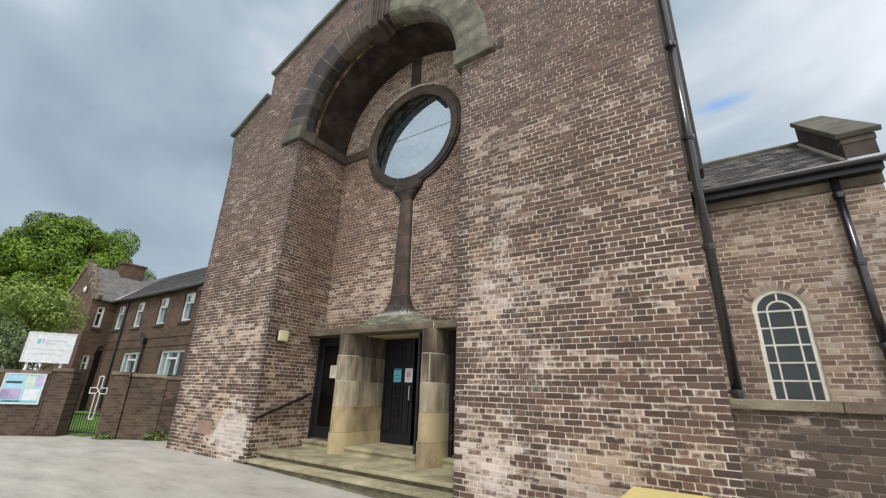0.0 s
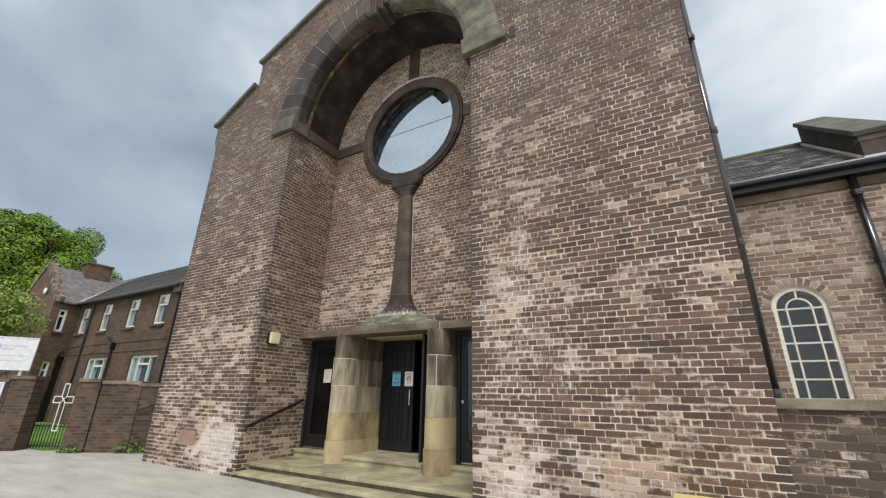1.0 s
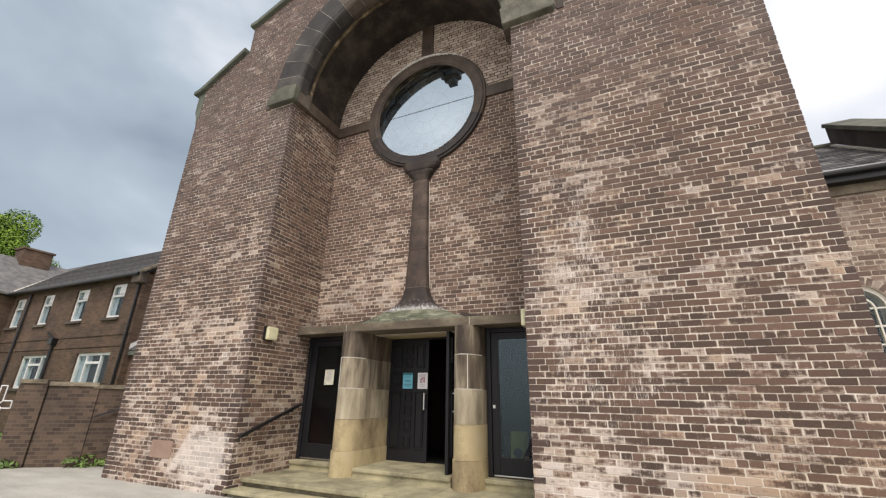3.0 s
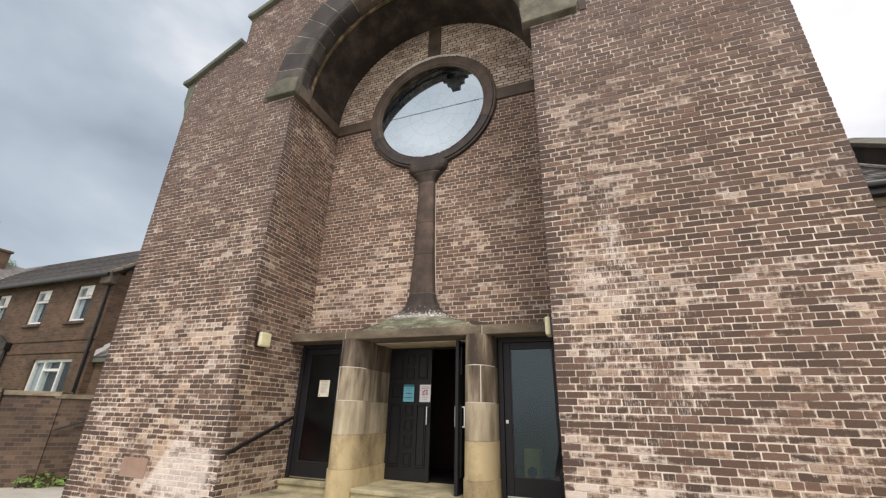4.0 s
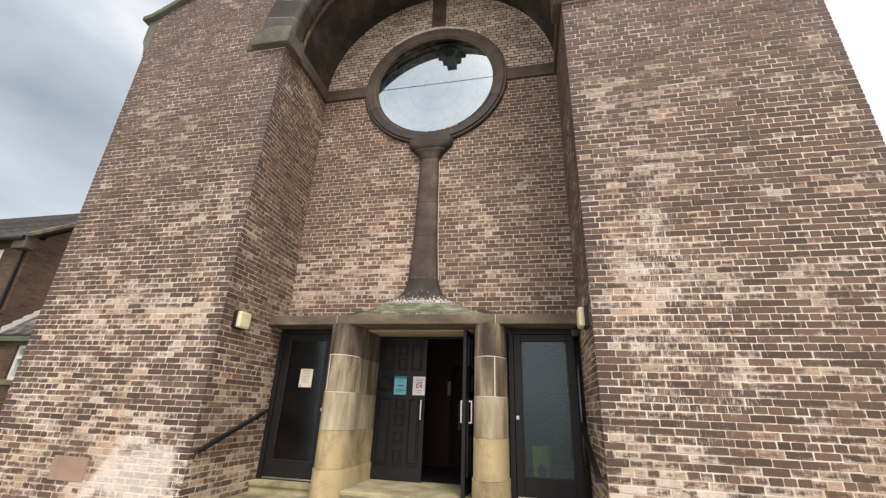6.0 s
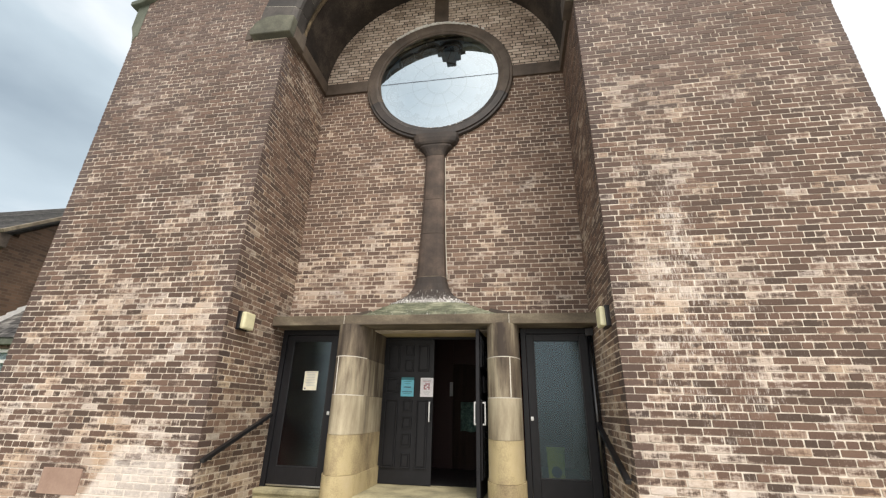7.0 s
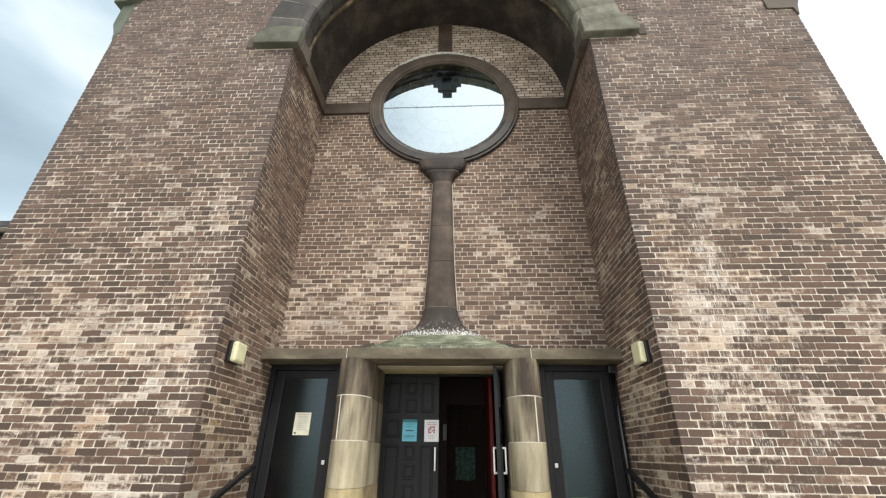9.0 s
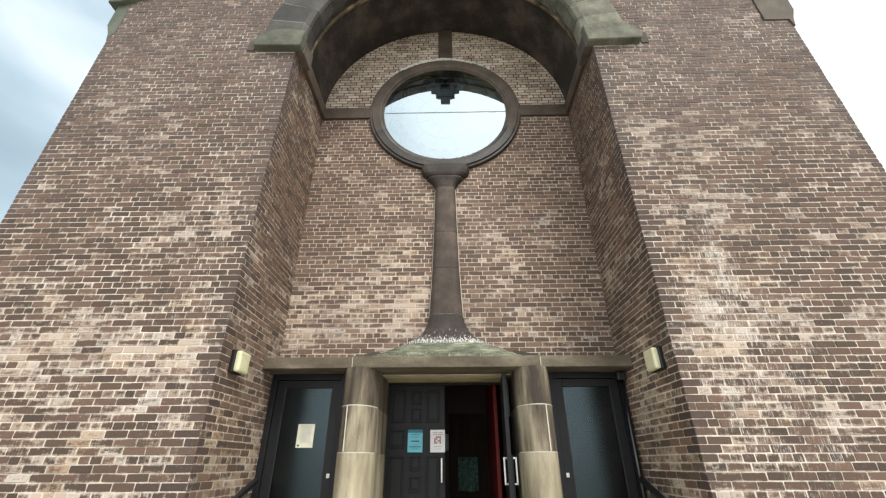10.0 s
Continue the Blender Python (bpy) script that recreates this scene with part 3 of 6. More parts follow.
# ---- builders ----
def bx(bm, lo, hi, bev=0.0, m=None):
    """A box from corner lo to corner hi, its edges eased by bev, set into bm."""
    g = bmesh.ops.create_cube(bm, size=1.0)
    vs = g["verts"]
    for v in vs:
        for i in range(3):
            v.co[i] = lo[i] + (v.co[i] + 0.5) * (hi[i] - lo[i])
    if bev:
        es = list({e for v in vs for e in v.link_edges})
        r = bmesh.ops.bevel(bm, geom=es, offset=bev, segments=2, profile=0.6, affect="EDGES")
        vs = list({v for f in r["faces"] for v in f.verts} | {v for v in vs if v.is_valid})
    if m is not None:
        bmesh.ops.transform(bm, matrix=m, verts=vs)
    return vs


def link(name, bm, material, parent=None, label="", smooth=False):
    me = bpy.data.meshes.new(name)
    bmesh.ops.recalc_face_normals(bm, faces=bm.faces)
    if smooth:
        for f in bm.faces:
            f.smooth = True
    bm.to_mesh(me)
    bm.free()
    if material:
        me.materials.append(material)
    ob = new(name, me)
    ob.parent = parent
    if label:
        ob["label"] = label
    return ob


def part(name, bm, material, parent, label="", smooth=False):
    """One mesh under a thing or under a part."""
    return link(name, bm, material, parent, label, smooth)


def box_part(name, lo, hi, material, parent=None, bev=0.004, label="", m=None):
    bm = bmesh.new()
    bx(bm, lo, hi, bev, m)
    return link(name, bm, material, parent, label)


def empty(name, loc, label, category, group="", kind=""):
    ob = new(name)
    ob.location = loc
    ob.empty_display_size = 0.2
    tagged(ob, label, category, group, kind)
    bpy.context.view_layer.update()
    return ob


def under(ob, parent):
    """Hang ob, built in world places, under a parent that stands elsewhere."""
    ob.parent = parent
    ob.matrix_parent_inverse = parent.matrix_world.inverted()
    return ob


def prism(bm, pts, y0, y1):
    """A prism on a polygon of (x, z), from y0 to y1."""
    a = [bm.verts.new((x, y0, z)) for x, z in pts]
    c = [bm.verts.new((x, y1, z)) for x, z in pts]
    bm.faces.new(a)
    bm.faces.new(c[::-1])
    k = len(pts)
    for i in range(k):
        bm.faces.new((a[i], c[i], c[(i + 1) % k], a[(i + 1) % k]))


def tube(bm, p, q, r, seg=12):
    """A round bar from p to q."""
    p, q = Vector(p), Vector(q)
    g = bmesh.ops.create_cone(bm, cap_ends=True, segments=seg, radius1=r, radius2=r, depth=(q - p).length)
    mt = Matrix.Translation((p + q) / 2) @ (q - p).to_track_quat("Z", "Y").to_matrix().to_4x4()
    bmesh.ops.transform(bm, matrix=mt, verts=g["verts"])
    return g["verts"]


def sweep_ring(bm, profile, centre, a0, a1, n):
    """Sweep a closed profile of (radius, y) round the axis through centre (x, z), between two angles in radians."""
    cx, cz = centre
    rows = []
    for i in range(n + 1):
        a = a0 + (a1 - a0) * i / n
        rows.append([bm.verts.new((cx + r * math.cos(a), y, cz + r * math.sin(a))) for r, y in profile])
    k = len(profile)
    for i in range(n):
        for j in range(k):
            bm.faces.new((rows[i][j], rows[i][(j + 1) % k], rows[i + 1][(j + 1) % k], rows[i + 1][j]))
    bm.faces.new(rows[0])
    bm.faces.new(rows[-1][::-1])


COURSE, BRICK, HEADER, JOINT = 0.0758, 0.2295, 0.11475, 0.0116


def bond(u0, u1, z0, z1, spans=None, phase=0):
    """Bricks (ua, ub, za, zb, header) in English garden wall bond, three stretcher courses to one of headers.
    spans(z) gives the stretches (from, to) of a course that are walled; at their ends the bricks run to the corner."""
    out = []
    rnd = random.Random(int(abs(u0 * 100)) + int(z1 * 10) + phase)
    for k in range(int((z1 - z0) / COURSE + 0.99)):
        za = z0 + k * COURSE
        j = (k + phase) % 4
        step = HEADER if j == 0 else BRICK
        # headers start with a quarter-brick closer, the middle stretcher course is shifted by half a brick
        start = u0 - (0.25, 0.0, 0.5, 0.0)[j] * BRICK + rnd.uniform(-0.012, 0.012)
        for v0, v1 in (spans(za + COURSE / 2) if spans else ((u0, u1),)):
            i = math.floor((v0 - start) / step)
            cuts = [v0]
            while start + (i + 1) * step < v1 - 0.035:
                i += 1
                at = start + i * step + rnd.uniform(-0.007, 0.007)
                if at - cuts[-1] > 0.035:
                    cuts.append(at)
            cuts.append(v1)
            for n_, (a, c) in enumerate(zip(cuts[:-1], cuts[1:])):
                g = JOINT * rnd.uniform(0.36, 0.62)
                out.append((a - 0.005 if n_ == 0 else a + g, c + 0.005 if n_ == len(cuts) - 2 else c - g, za + JOINT * 0.5, za + COURSE - JOINT * 0.5, j == 0))
    return out


def brick_rings(w, h, rnd, proud):
    """Two outlines of one worn brick face, eight-cornered and a little uneven: the bed and the rounded-off front."""
    rings = []
    jit = [(rnd.uniform(-0.0024, 0.0024), rnd.uniform(-0.0022, 0.0022)) for _ in range(8)]
    for d, inset, cut in ((0.0, -0.001, 0.006), (proud, 0.0020, 0.010)):
        a, b_, c = w / 2 - inset, h / 2 - inset, min(cut, w * 0.2)
        pts = [(-a + c, -b_), (a - c, -b_), (a, -b_ + c), (a, b_ - c), (a - c, b_), (-a + c, b_), (-a, b_ - c), (-a, -b_ + c)]
        rings += [(x + jx, d, z + jz) for (x, z), (jx, jz) in zip(pts, jit)]
    return rings


BRICK_FACES = [tuple(range(8, 16))] + [(i, (i + 1) % 8, 8 + (i + 1) % 8, 8 + i) for i in range(8)]


def face_maps(me, rings, halves, faces, per):
    """Two maps on a mesh of bricks: the place on the brick's face, and half its width and height."""
    at, half = me.uv_layers.new(name="face"), me.uv_layers.new(name="half")
    a, h = [], []
    for f in faces:
        for i in f:
            a += rings[i]
            h += halves[i // per]
    at.data.foreach_set("uv", a)
    half.data.foreach_set("uv", h)


def lay(parent, name, bricks, origin, udir, ndir, material, near=None, quoin=None, quoin_mat=None, proud=0.005, gap=0.0):
    """Lay bricks on a plane: the ones that near() picks are parts of their own (at most 300), the rest one joined part."""
    o, u, nn = Vector(origin), Vector(udir), Vector(ndir)
    flip = u.cross(Vector((0, 0, 1))).dot(nn) < 0
    rnd = random.Random(7)
    groups = {False: ([], [], [], []), True: ([], [], [], [])}
    shared = {}
    count = 0
    for ua, ub, za, zb, head in bricks:
        p = proud + rnd.uniform(-0.0022, 0.0022)
        dz, du = rnd.uniform(-0.002, 0.002), rnd.uniform(-0.002, 0.002)
        uc, zc = (ua + ub) / 2 + du, (za + zb) / 2 + dz
        isq = bool(quoin and quoin(uc, zc, head))
        w, h = ub - ua - gap, zb - za - gap
        c = o + u * uc + Vector((0, 0, zc))
        if near and count < 300 and near(uc, zc):
            key = (round(w, 2), isq, count % 5)
            if key not in shared:
                me = bpy.data.meshes.new("brick")
                rings, fl = brick_rings(round(w, 2), h, rnd, proud), [f[::-1] for f in BRICK_FACES] if flip else BRICK_FACES
                me.from_pydata(rings, [], fl)
                face_maps(me, [(x, z) for x, _, z in rings], [(w / 2, h / 2)], fl, 16)
                me.materials.append(quoin_mat if isq else material)
                shared[key] = me
            ob = new("brick", shared[key])
            c = c + nn * (p - proud)
            ob.matrix_world = Matrix(((u.x, nn.x, 0, c.x), (u.y, nn.y, 0, c.y), (0, 0, 1, c.z), (0, 0, 0, 1)))
            ob.parent = parent
            count += 1
            continue
        vs, fs, at, half = groups[isq]
        half.append((w / 2, h / 2))
        k = len(vs)
        for x, d, z in brick_rings(w, h, rnd, p):
            q = c + u * x + nn * d
            vs.append((q.x, q.y, q.z + z))
            at.append((x, z))
        for f in BRICK_FACES:
            f = tuple(k + i for i in f)
            fs.append(f[::-1] if flip else f)
    for isq, (vs, fs, at, half) in groups.items():
        if not vs:
            continue
        me = bpy.data.meshes.new(name)
        me.from_pydata(vs, [], fs)
        face_maps(me, at, half, fs, 16)
        me.materials.append(quoin_mat if isq else material)
        ob = new("quoin_brickwork" if isq else name, me)
        ob.parent = parent
        tagged(ob, kind="stuff")


# ---- ground ----
def build_ground():
    bm = bmesh.new()
    xs = [-900, -120, -40, -20, -12, -8, -5.7, -2.4, 0, 3, 6, 10, 20, 40, 120, 900]
    ys = [-900, -120, -40, -15, -8, -4, -1, 0, 2, 6, 20, 60, 200, 900]

    def h(x):
        # the forecourt falls gently along the front
        return 0.0 if x < -2.4 else -0.03 * min(x + 2.4, 8)
    grid = [[bm.verts.new((x, y, h(x))) for x in xs] for y in ys]
    for j in range(len(ys) - 1):
        for i in range(len(xs) - 1):
            bm.faces.new((grid[j][i], grid[j][i + 1], grid[j + 1][i + 1], grid[j + 1][i]))
    ob = link("ground", bm, M_PAVING)
    tagged(ob, "pale worn concrete forecourt in front of the church", "ground", kind="structure")
    bm = bmesh.new()
    bx(bm, (-30, -0.6, -0.1), (-9.2, 3.0, 0.03))
    ob = link("lawn", bm, M_GRASS)
    tagged(ob, "bright green mown grass behind the garden gate", "lawn", kind="structure")


build_ground()

# ---- church front: core of the gabled wall with its tall arched recess ----
HW, HW_LEFT, OPEN, SPRING = 5.73, 5.65, 2.41, 7.70
DEEP = 1.55


def gable_top(x):
    a = abs(x)
    if a > 4.22:
        return 9.55 - (a - 4.22) * 0.46
    return 12.12 - a * 0.42


def build_front():
    bm = bmesh.new()
    xs = sorted(set([-HW_LEFT, HW, -4.221, -4.219, 4.219, 4.221, 0.0] + [OPEN + (HW - OPEN) * i / 10 for i in range(11)]
                    + [-OPEN - (HW_LEFT - OPEN) * i / 10 for i in range(11)]
                    + [OPEN * math.cos(math.pi * i / 40) for i in range(41)]))
    for a, c in zip(xs[:-1], xs[1:]):
        if c - a < 1e-6:
            continue

        def low(x):
            return SPRING + math.sqrt(max(0.0, OPEN * OPEN - x * x)) if abs(x) < OPEN - 1e-6 else SPRING
        solid = max(abs(a), abs(c)) > OPEN + 1e-6
        za, zc = (-0.5, -0.5) if solid else (low(a), low(c))
        e = 1e-4
        prism(bm, [(a, za), (c, zc), (c, gable_top(c - e)), (a, gable_top(a + e))], 0.0, DEEP)
    bmesh.ops.remove_doubles(bm, verts=bm.verts, dist=1e-5)
    ob = link("wall_front", bm, M_MORTAR)
    tagged(ob, "tall gabled church front of weathered brown brick with pale patches", "wall", kind="structure")
    return ob


wall_front = build_front()

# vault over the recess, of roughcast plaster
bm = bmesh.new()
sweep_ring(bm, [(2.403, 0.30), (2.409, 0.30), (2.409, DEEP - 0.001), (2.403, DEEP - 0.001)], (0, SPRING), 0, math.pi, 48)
tagged(link("ceiling", bm, M_PLASTER, smooth=False), "dark mottled roughcast barrel vault over the recess", "vault", kind="structure")

# brick wall at the back of the recess, with a round hole
ROSE_Z, ROSE_R = 7.63, 1.20
bm, bm_top = bmesh.new(), bmesh.new()
xs = sorted([-2.5, 2.5] + [ROSE_R * math.cos(math.pi * i / 32) for i in range(33)])
for a, c in zip(xs[:-1], xs[1:]):
    if max(abs(a), abs(c)) > ROSE_R + 1e-6:
        prism(bm, [(a, 2.60), (c, 2.60), (c, ROSE_Z), (a, ROSE_Z)], DEEP, DEEP + 0.22)
        prism(bm_top, [(a, ROSE_Z), (c, ROSE_Z), (c, 10.4), (a, 10.4)], DEEP, DEEP + 0.22)
    else:
        ha, hc = (math.sqrt(max(0, ROSE_R ** 2 - v * v)) for v in (a, c))
        prism(bm, [(a, 2.60), (c, 2.60), (c, ROSE_Z - hc), (a, ROSE_Z - ha)], DEEP, DEEP + 0.22)
        prism(bm_top, [(a, ROSE_Z + ha), (c, ROSE_Z + hc), (c, 10.4), (a, 10.4)], DEEP, DEEP + 0.22)
wall_recess = link("wall_recess", bm, M_MORTAR_IN)
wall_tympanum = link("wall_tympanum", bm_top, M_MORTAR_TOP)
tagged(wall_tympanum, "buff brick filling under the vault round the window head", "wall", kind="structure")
tagged(wall_recess, "reddish brown brick back wall of the arched recess", "wall", kind="structure")

# the church body behind the front
bm = bmesh.new()
bx(bm, (-5.4, 6.0, -0.5), (5.4, 22, 8.4))
bx(bm, (-5.4, DEEP + 0.005, -0.5), (-2.6, 6.0, 8.4))
bx(bm, (2.6, DEEP + 0.005, -0.5), (5.4, 6.0, 8.4))
bx(bm, (-2.6, DEEP + 0.6, 3.2), (2.6, 6.0, 8.4))
tagged(link("wall_nave", bm, M_HOUSE_BRICK), "plain brown brick body of the church", "wall", kind="structure")

# ---- arch, imposts, coping ----
arch = empty("stone_arch", (0, 0, SPRING), "dark weathered stone arch with green algae over the recess", "arch")
R_IN, R_OUT = 2.27, 2.985
N_V = 19
for i in range(N_V):
    if i == N_V // 2:
        continue
    a0 = math.pi * i / N_V + 0.0025
    a1 = math.pi * (i + 1) / N_V - 0.0025
    bm = bmesh.new()
    f = 0.0 if i % 2 else 0.004
    prof = [(R_OUT, 0.02), (R_OUT, -0.035 - f), (R_OUT - 0.03, -0.06 - f), (R_IN + 0.10, -0.06 - f), (R_IN + 0.02, -0.02), (R_IN, 0.02), (R_IN, 0.22), (R_IN + 0.05, 0.24),
            (R_IN + 0.06, 0.34), (2.402, 0.36), (2.402, 0.30), (2.402, 0.02)]
    sweep_ring(bm, prof, (0, SPRING), a0, a1, 3)
    under(link("voussoir", bm, M_STONE_GREEN if i < N_V // 2 else M_STONE_BLACK if i > 12 else M_STONE_DARK), arch)
for i in range(1, N_V):
    a = math.pi * i / N_V
    bm = bmesh.new()
    sweep_ring(bm, [(R_OUT - 0.006, 0.01), (R_OUT - 0.002, -0.035), (R_OUT - 0.03, -0.0605), (R_IN + 0.10, -0.0605), (R_IN + 0.03, -0.012), (R_IN + 0.006, 0.02), (R_IN + 0.006, 0.21), (R_IN + 0.04, 0.21)],
               (0, SPRING), a - 0.0024, a + 0.0024, 1)
    under(link("pointing", bm, M_JOINT_GREY), arch)
bm = bmesh.new()
sweep_ring(bm, [(2.335, 0.364), (2.40, 0.364), (2.40, 0.47), (2.37, 0.47), (2.355, 0.43), (2.335, 0.42)], (0, SPRING), 0.02, math.pi - 0.02, 44)
under(link("soffit_moulding", bm, M_SOFFIT, label="yellow-brown stained moulding"), arch)
# stepped hanging keystone, fluted
for k, (w, z0, y0) in enumerate(((0.36, 9.95, -0.12), (0.24, 9.80, -0.15), (0.12, 9.64, -0.17))):
    bm = bmesh.new()
    bx(bm, (-w, y0, z0), (w, 0.40 - 0.04 * k, 11.05 - 0.07 * k), 0.015)
    for s in (-0.66, 0.0, 0.66):
        bx(bm, (s * w - 0.03, y0 - 0.025, z0 + 0.02), (s * w + 0.03, y0 + 0.02, 11.0 - 0.07 * k), 0.008)
    under(link("keystone", bm, M_STONE_DARK), arch)


def impost(s):
    """Corner block on which the arch stands, wrapped round the corner of the pier."""
    e = empty("impost", (s * 2.7, 0, 7.42), "projecting weathered stone impost block with green algae", "impost", "imposts")
    bm = bmesh.new()
    k = 0.0 if s > 0 else -0.10
    pts = [(2.29, 7.43), (3.14 + k, 7.45), (3.17 + k, 7.56), (3.08 + k, 7.74), (2.92 + k, 7.84), (2.55, 7.84), (2.26, 7.79)]
    prism(bm, [(s * x, z) for x, z in pts], -0.13, 0.0 + 0.02)
    bmesh.ops.bevel(bm, geom=list(bm.edges), offset=0.012, segments=1, affect="EDGES")
    under(link("front_block", bm, M_STONE_GREEN if s > 0 else M_STONE_DARK_GREEN), e)
    lo, hi = sorted((s * 2.27, s * 2.42))
    under(box_part("side_block", (lo, 0.022, 7.43), (hi, 0.36, 7.79), M_STONE_DARK, bev=0.012), e)
    lo, hi = sorted((s * (3.18 + k), s * (3.30 + k)))
    under(box_part("end_tile", (lo, -0.02, 7.47), (hi, 0.02, 7.72), M_STONE_DARK, bev=0.006), e)


impost(-1)
impost(1)

# band courses: along the sides and across the back of the recess, and up to the vault
band = empty("band_course", (0, 1.5, 7.5), "smooth brown stone band across the recess", "trim", kind="structure")
for s in (-1, 1):
    lo, hi = sorted((s * 2.35, s * 2.412))
    under(box_part("side_band", (lo, 0.362, 7.49), (hi, 1.5, 7.76), M_RING, bev=0.006), band)
    lo, hi = sorted((s * 1.44, s * 2.412))
    under(box_part("back_band", (lo, 1.502, 7.49), (hi, 1.56, 7.76), M_RING, bev=0.006), band)
under(box_part("upright_band", (-0.13, 1.50, 9.04), (0.17, 1.56, 10.10), M_RING, bev=0.006), band)


def coping():
    e = empty("gable_coping", (0, 0, 9.5), "green stained stone coping along the stepped gable", "coping")
    for s in (-1, 1):
        for (x0, z0), (x1, z1) in (((5.92, 8.74), (4.30, 9.56)), ((4.30, 10.36), (0.0, 12.14))):
            bm = bmesh.new()
            foot = 0.22
            pts = [(x0, z0), (x0 - foot, z0 + 0.02), (x1, z1), (x1, z1 + 0.13), (x0 - foot, z0 + 0.13), (x0, z0 + 0.10)]
            prism(bm, [(s * x, z) for x, z in pts], -0.10, 0.5)
            bmesh.ops.bevel(bm, geom=list(bm.edges), offset=0.012, segments=1, affect="EDGES")
            under(link("coping_stone", bm, M_COPING), e)
        bm = bmesh.new()
        x_in, e_ = (5.30, 5.735) if s > 0 else (5.58, 5.655)
        pts = [(e_, 7.80), (e_ + 0.045, 8.0), (e_ + 0.135, 8.22), (e_ + 0.145, 8.74), (x_in, 8.95), (x_in, 7.97), (e_ - 0.035, 7.97)]
        prism(bm, [(s * x, z) for x, z in pts], -0.03 if s > 0 else -0.012, 0.45)
        under(link("kneeler", bm, M_STONE_DARK if s > 0 else M_COPING), e)


coping()
vent = empty("wall_vent", (-0.84, 0, 11.0), "three narrow dark slits in the gable brickwork", "vent")
for i in range(3):
    x = -0.96 + 0.11 * i
    if i:
        under(box_part("stone_mullion", (x - 0.048, -0.012, 10.87), (x - 0.017, 0.03, 11.17), M_SAND_GREY, bev=0.003), vent)
    # solid black strip standing for the shade inside the opening
    under(box_part("slit_shade_strip", (x, -0.009, 10.88), (x + 0.045, 0.05, 11.16), M_BLACK, bev=0.003), vent)

# ---- round window ----
rose = empty("window_1", (0, DEEP, ROSE_Z), "large round church window in a moulded brown stone ring", "window", kind="structure")
prof = [(1.475, 1.56), (1.475, 1.50), (1.46, 1.48), (1.42, 1.48), (1.41, 1.455), (1.285, 1.455), (1.27, 1.47), (1.235, 1.478), (1.225, 1.50), (1.195, 1.502), (1.19, 1.60), (1.205, 1.70)]
for i in range(8):
    bm = bmesh.new()
    sweep_ring(bm, prof, (0, ROSE_Z), math.pi / 4 * (i - 0.5) + 0.0012, math.pi / 4 * (i + 0.5) - 0.0012, 10)
    under(link("ring_stone", bm, M_RING_DAMP if i in (5, 6, 7) else M_RING), rose)
bm = bmesh.new()
c = [bm.verts.new((1.19 * math.cos(math.pi * i / 32), 1.520, ROSE_Z + 1.19 * math.sin(math.pi * i / 32))) for i in range(64)]
bm.faces.new(c)
pane = under(link("pane", bm, M_ROUND_PANE), rose)
pane.visible_shadow = False
bm = bmesh.new()
tube(bm, (-1.185, 1.512, 7.606), (1.185, 1.512, 7.606), 0.0038, 6)
under(link("joint_bar", bm, M_GREY_PIPE), rose)
# droppings along the head of the ring and on its lower lip
bm = bmesh.new()
rnd = random.Random(21)
for i in range(250):
    if i < 220:
        a, rr, y = rnd.gauss(1.66, 0.30), rnd.uniform(1.445, 1.482), rnd.uniform(1.468, 1.486)
    else:
        a, rr, y = rnd.gauss(4.85, 0.42), rnd.uniform(1.188, 1.235), rnd.uniform(1.478, 1.50)
    k = rnd.uniform(0.008, 0.034) if i < 220 else rnd.uniform(0.005, 0.012)
    m = Matrix.Translation((rr * math.cos(a), y, ROSE_Z + rr * math.sin(a))) @ Matrix.Rotation(math.pi / 2 - a, 4, "Y") @ Matrix.Diagonal((1.7, 1.0, 0.55, 1))
    bmesh.ops.create_icosphere(bm, subdivisions=1, radius=k, matrix=m)
tagged(under(link("droppings", bm, M_DROPPING, label="white bird droppings"), rose), kind="stuff")
# leaded petals behind the outer pane
bm = bmesh.new()
bx(bm, (-1.2, 1.66, ROSE_Z - 1.2), (1.2, 1.70, ROSE_Z + 1.2))
under(link("leaded_glass", bm, M_STAIN_GLASS), rose)
for i in range(12):
    a = math.pi / 6 * (i + 0.5)
    bm = bmesh.new()
    r0, rad = 0.86, 0.235
    cx, cz = r0 * math.cos(a), ROSE_Z + r0 * math.sin(a)
    sweep_ring(bm, [(rad, 1.60), (rad + 0.03, 1.60), (rad + 0.03, 1.66), (rad, 1.66)], (cx, cz), a - 1.75, a + 1.75, 16)
    sweep_ring(bm, [(rad - 0.06, 1.63), (rad - 0.045, 1.63), (rad - 0.045, 1.66), (rad - 0.06, 1.66)], (cx, cz), a - 1.75, a + 1.75, 16)
    for k in range(-3, 4):
        b_ = a + k * 0.45
        tube(bm, (cx, 1.65, cz), (cx + rad * math.cos(b_), 1.65, cz + rad * math.sin(b_)), 0.006, 5)
    for rr in (0.25, 0.55):
        sweep_ring(bm, [(rr, 1.63), (rr + 0.015, 1.63), (rr + 0.015, 1.66), (rr, 1.66)], (0, ROSE_Z), a - math.pi / 12, a + math.pi / 12, 4)
    tube(bm, (0.25 * math.cos(a), 1.65, ROSE_Z + 0.25 * math.sin(a)), (cx, 1.65, cz), 0.007, 5)
    under(link("petal_tracery", bm, M_LEAD), rose)

# ---- tapering shaft under the round window ----
shaft = empty("stone_shaft", (0, 1.5, 2.98), "dark tapering stone shaft with a flared foot streaked by droppings", "column")


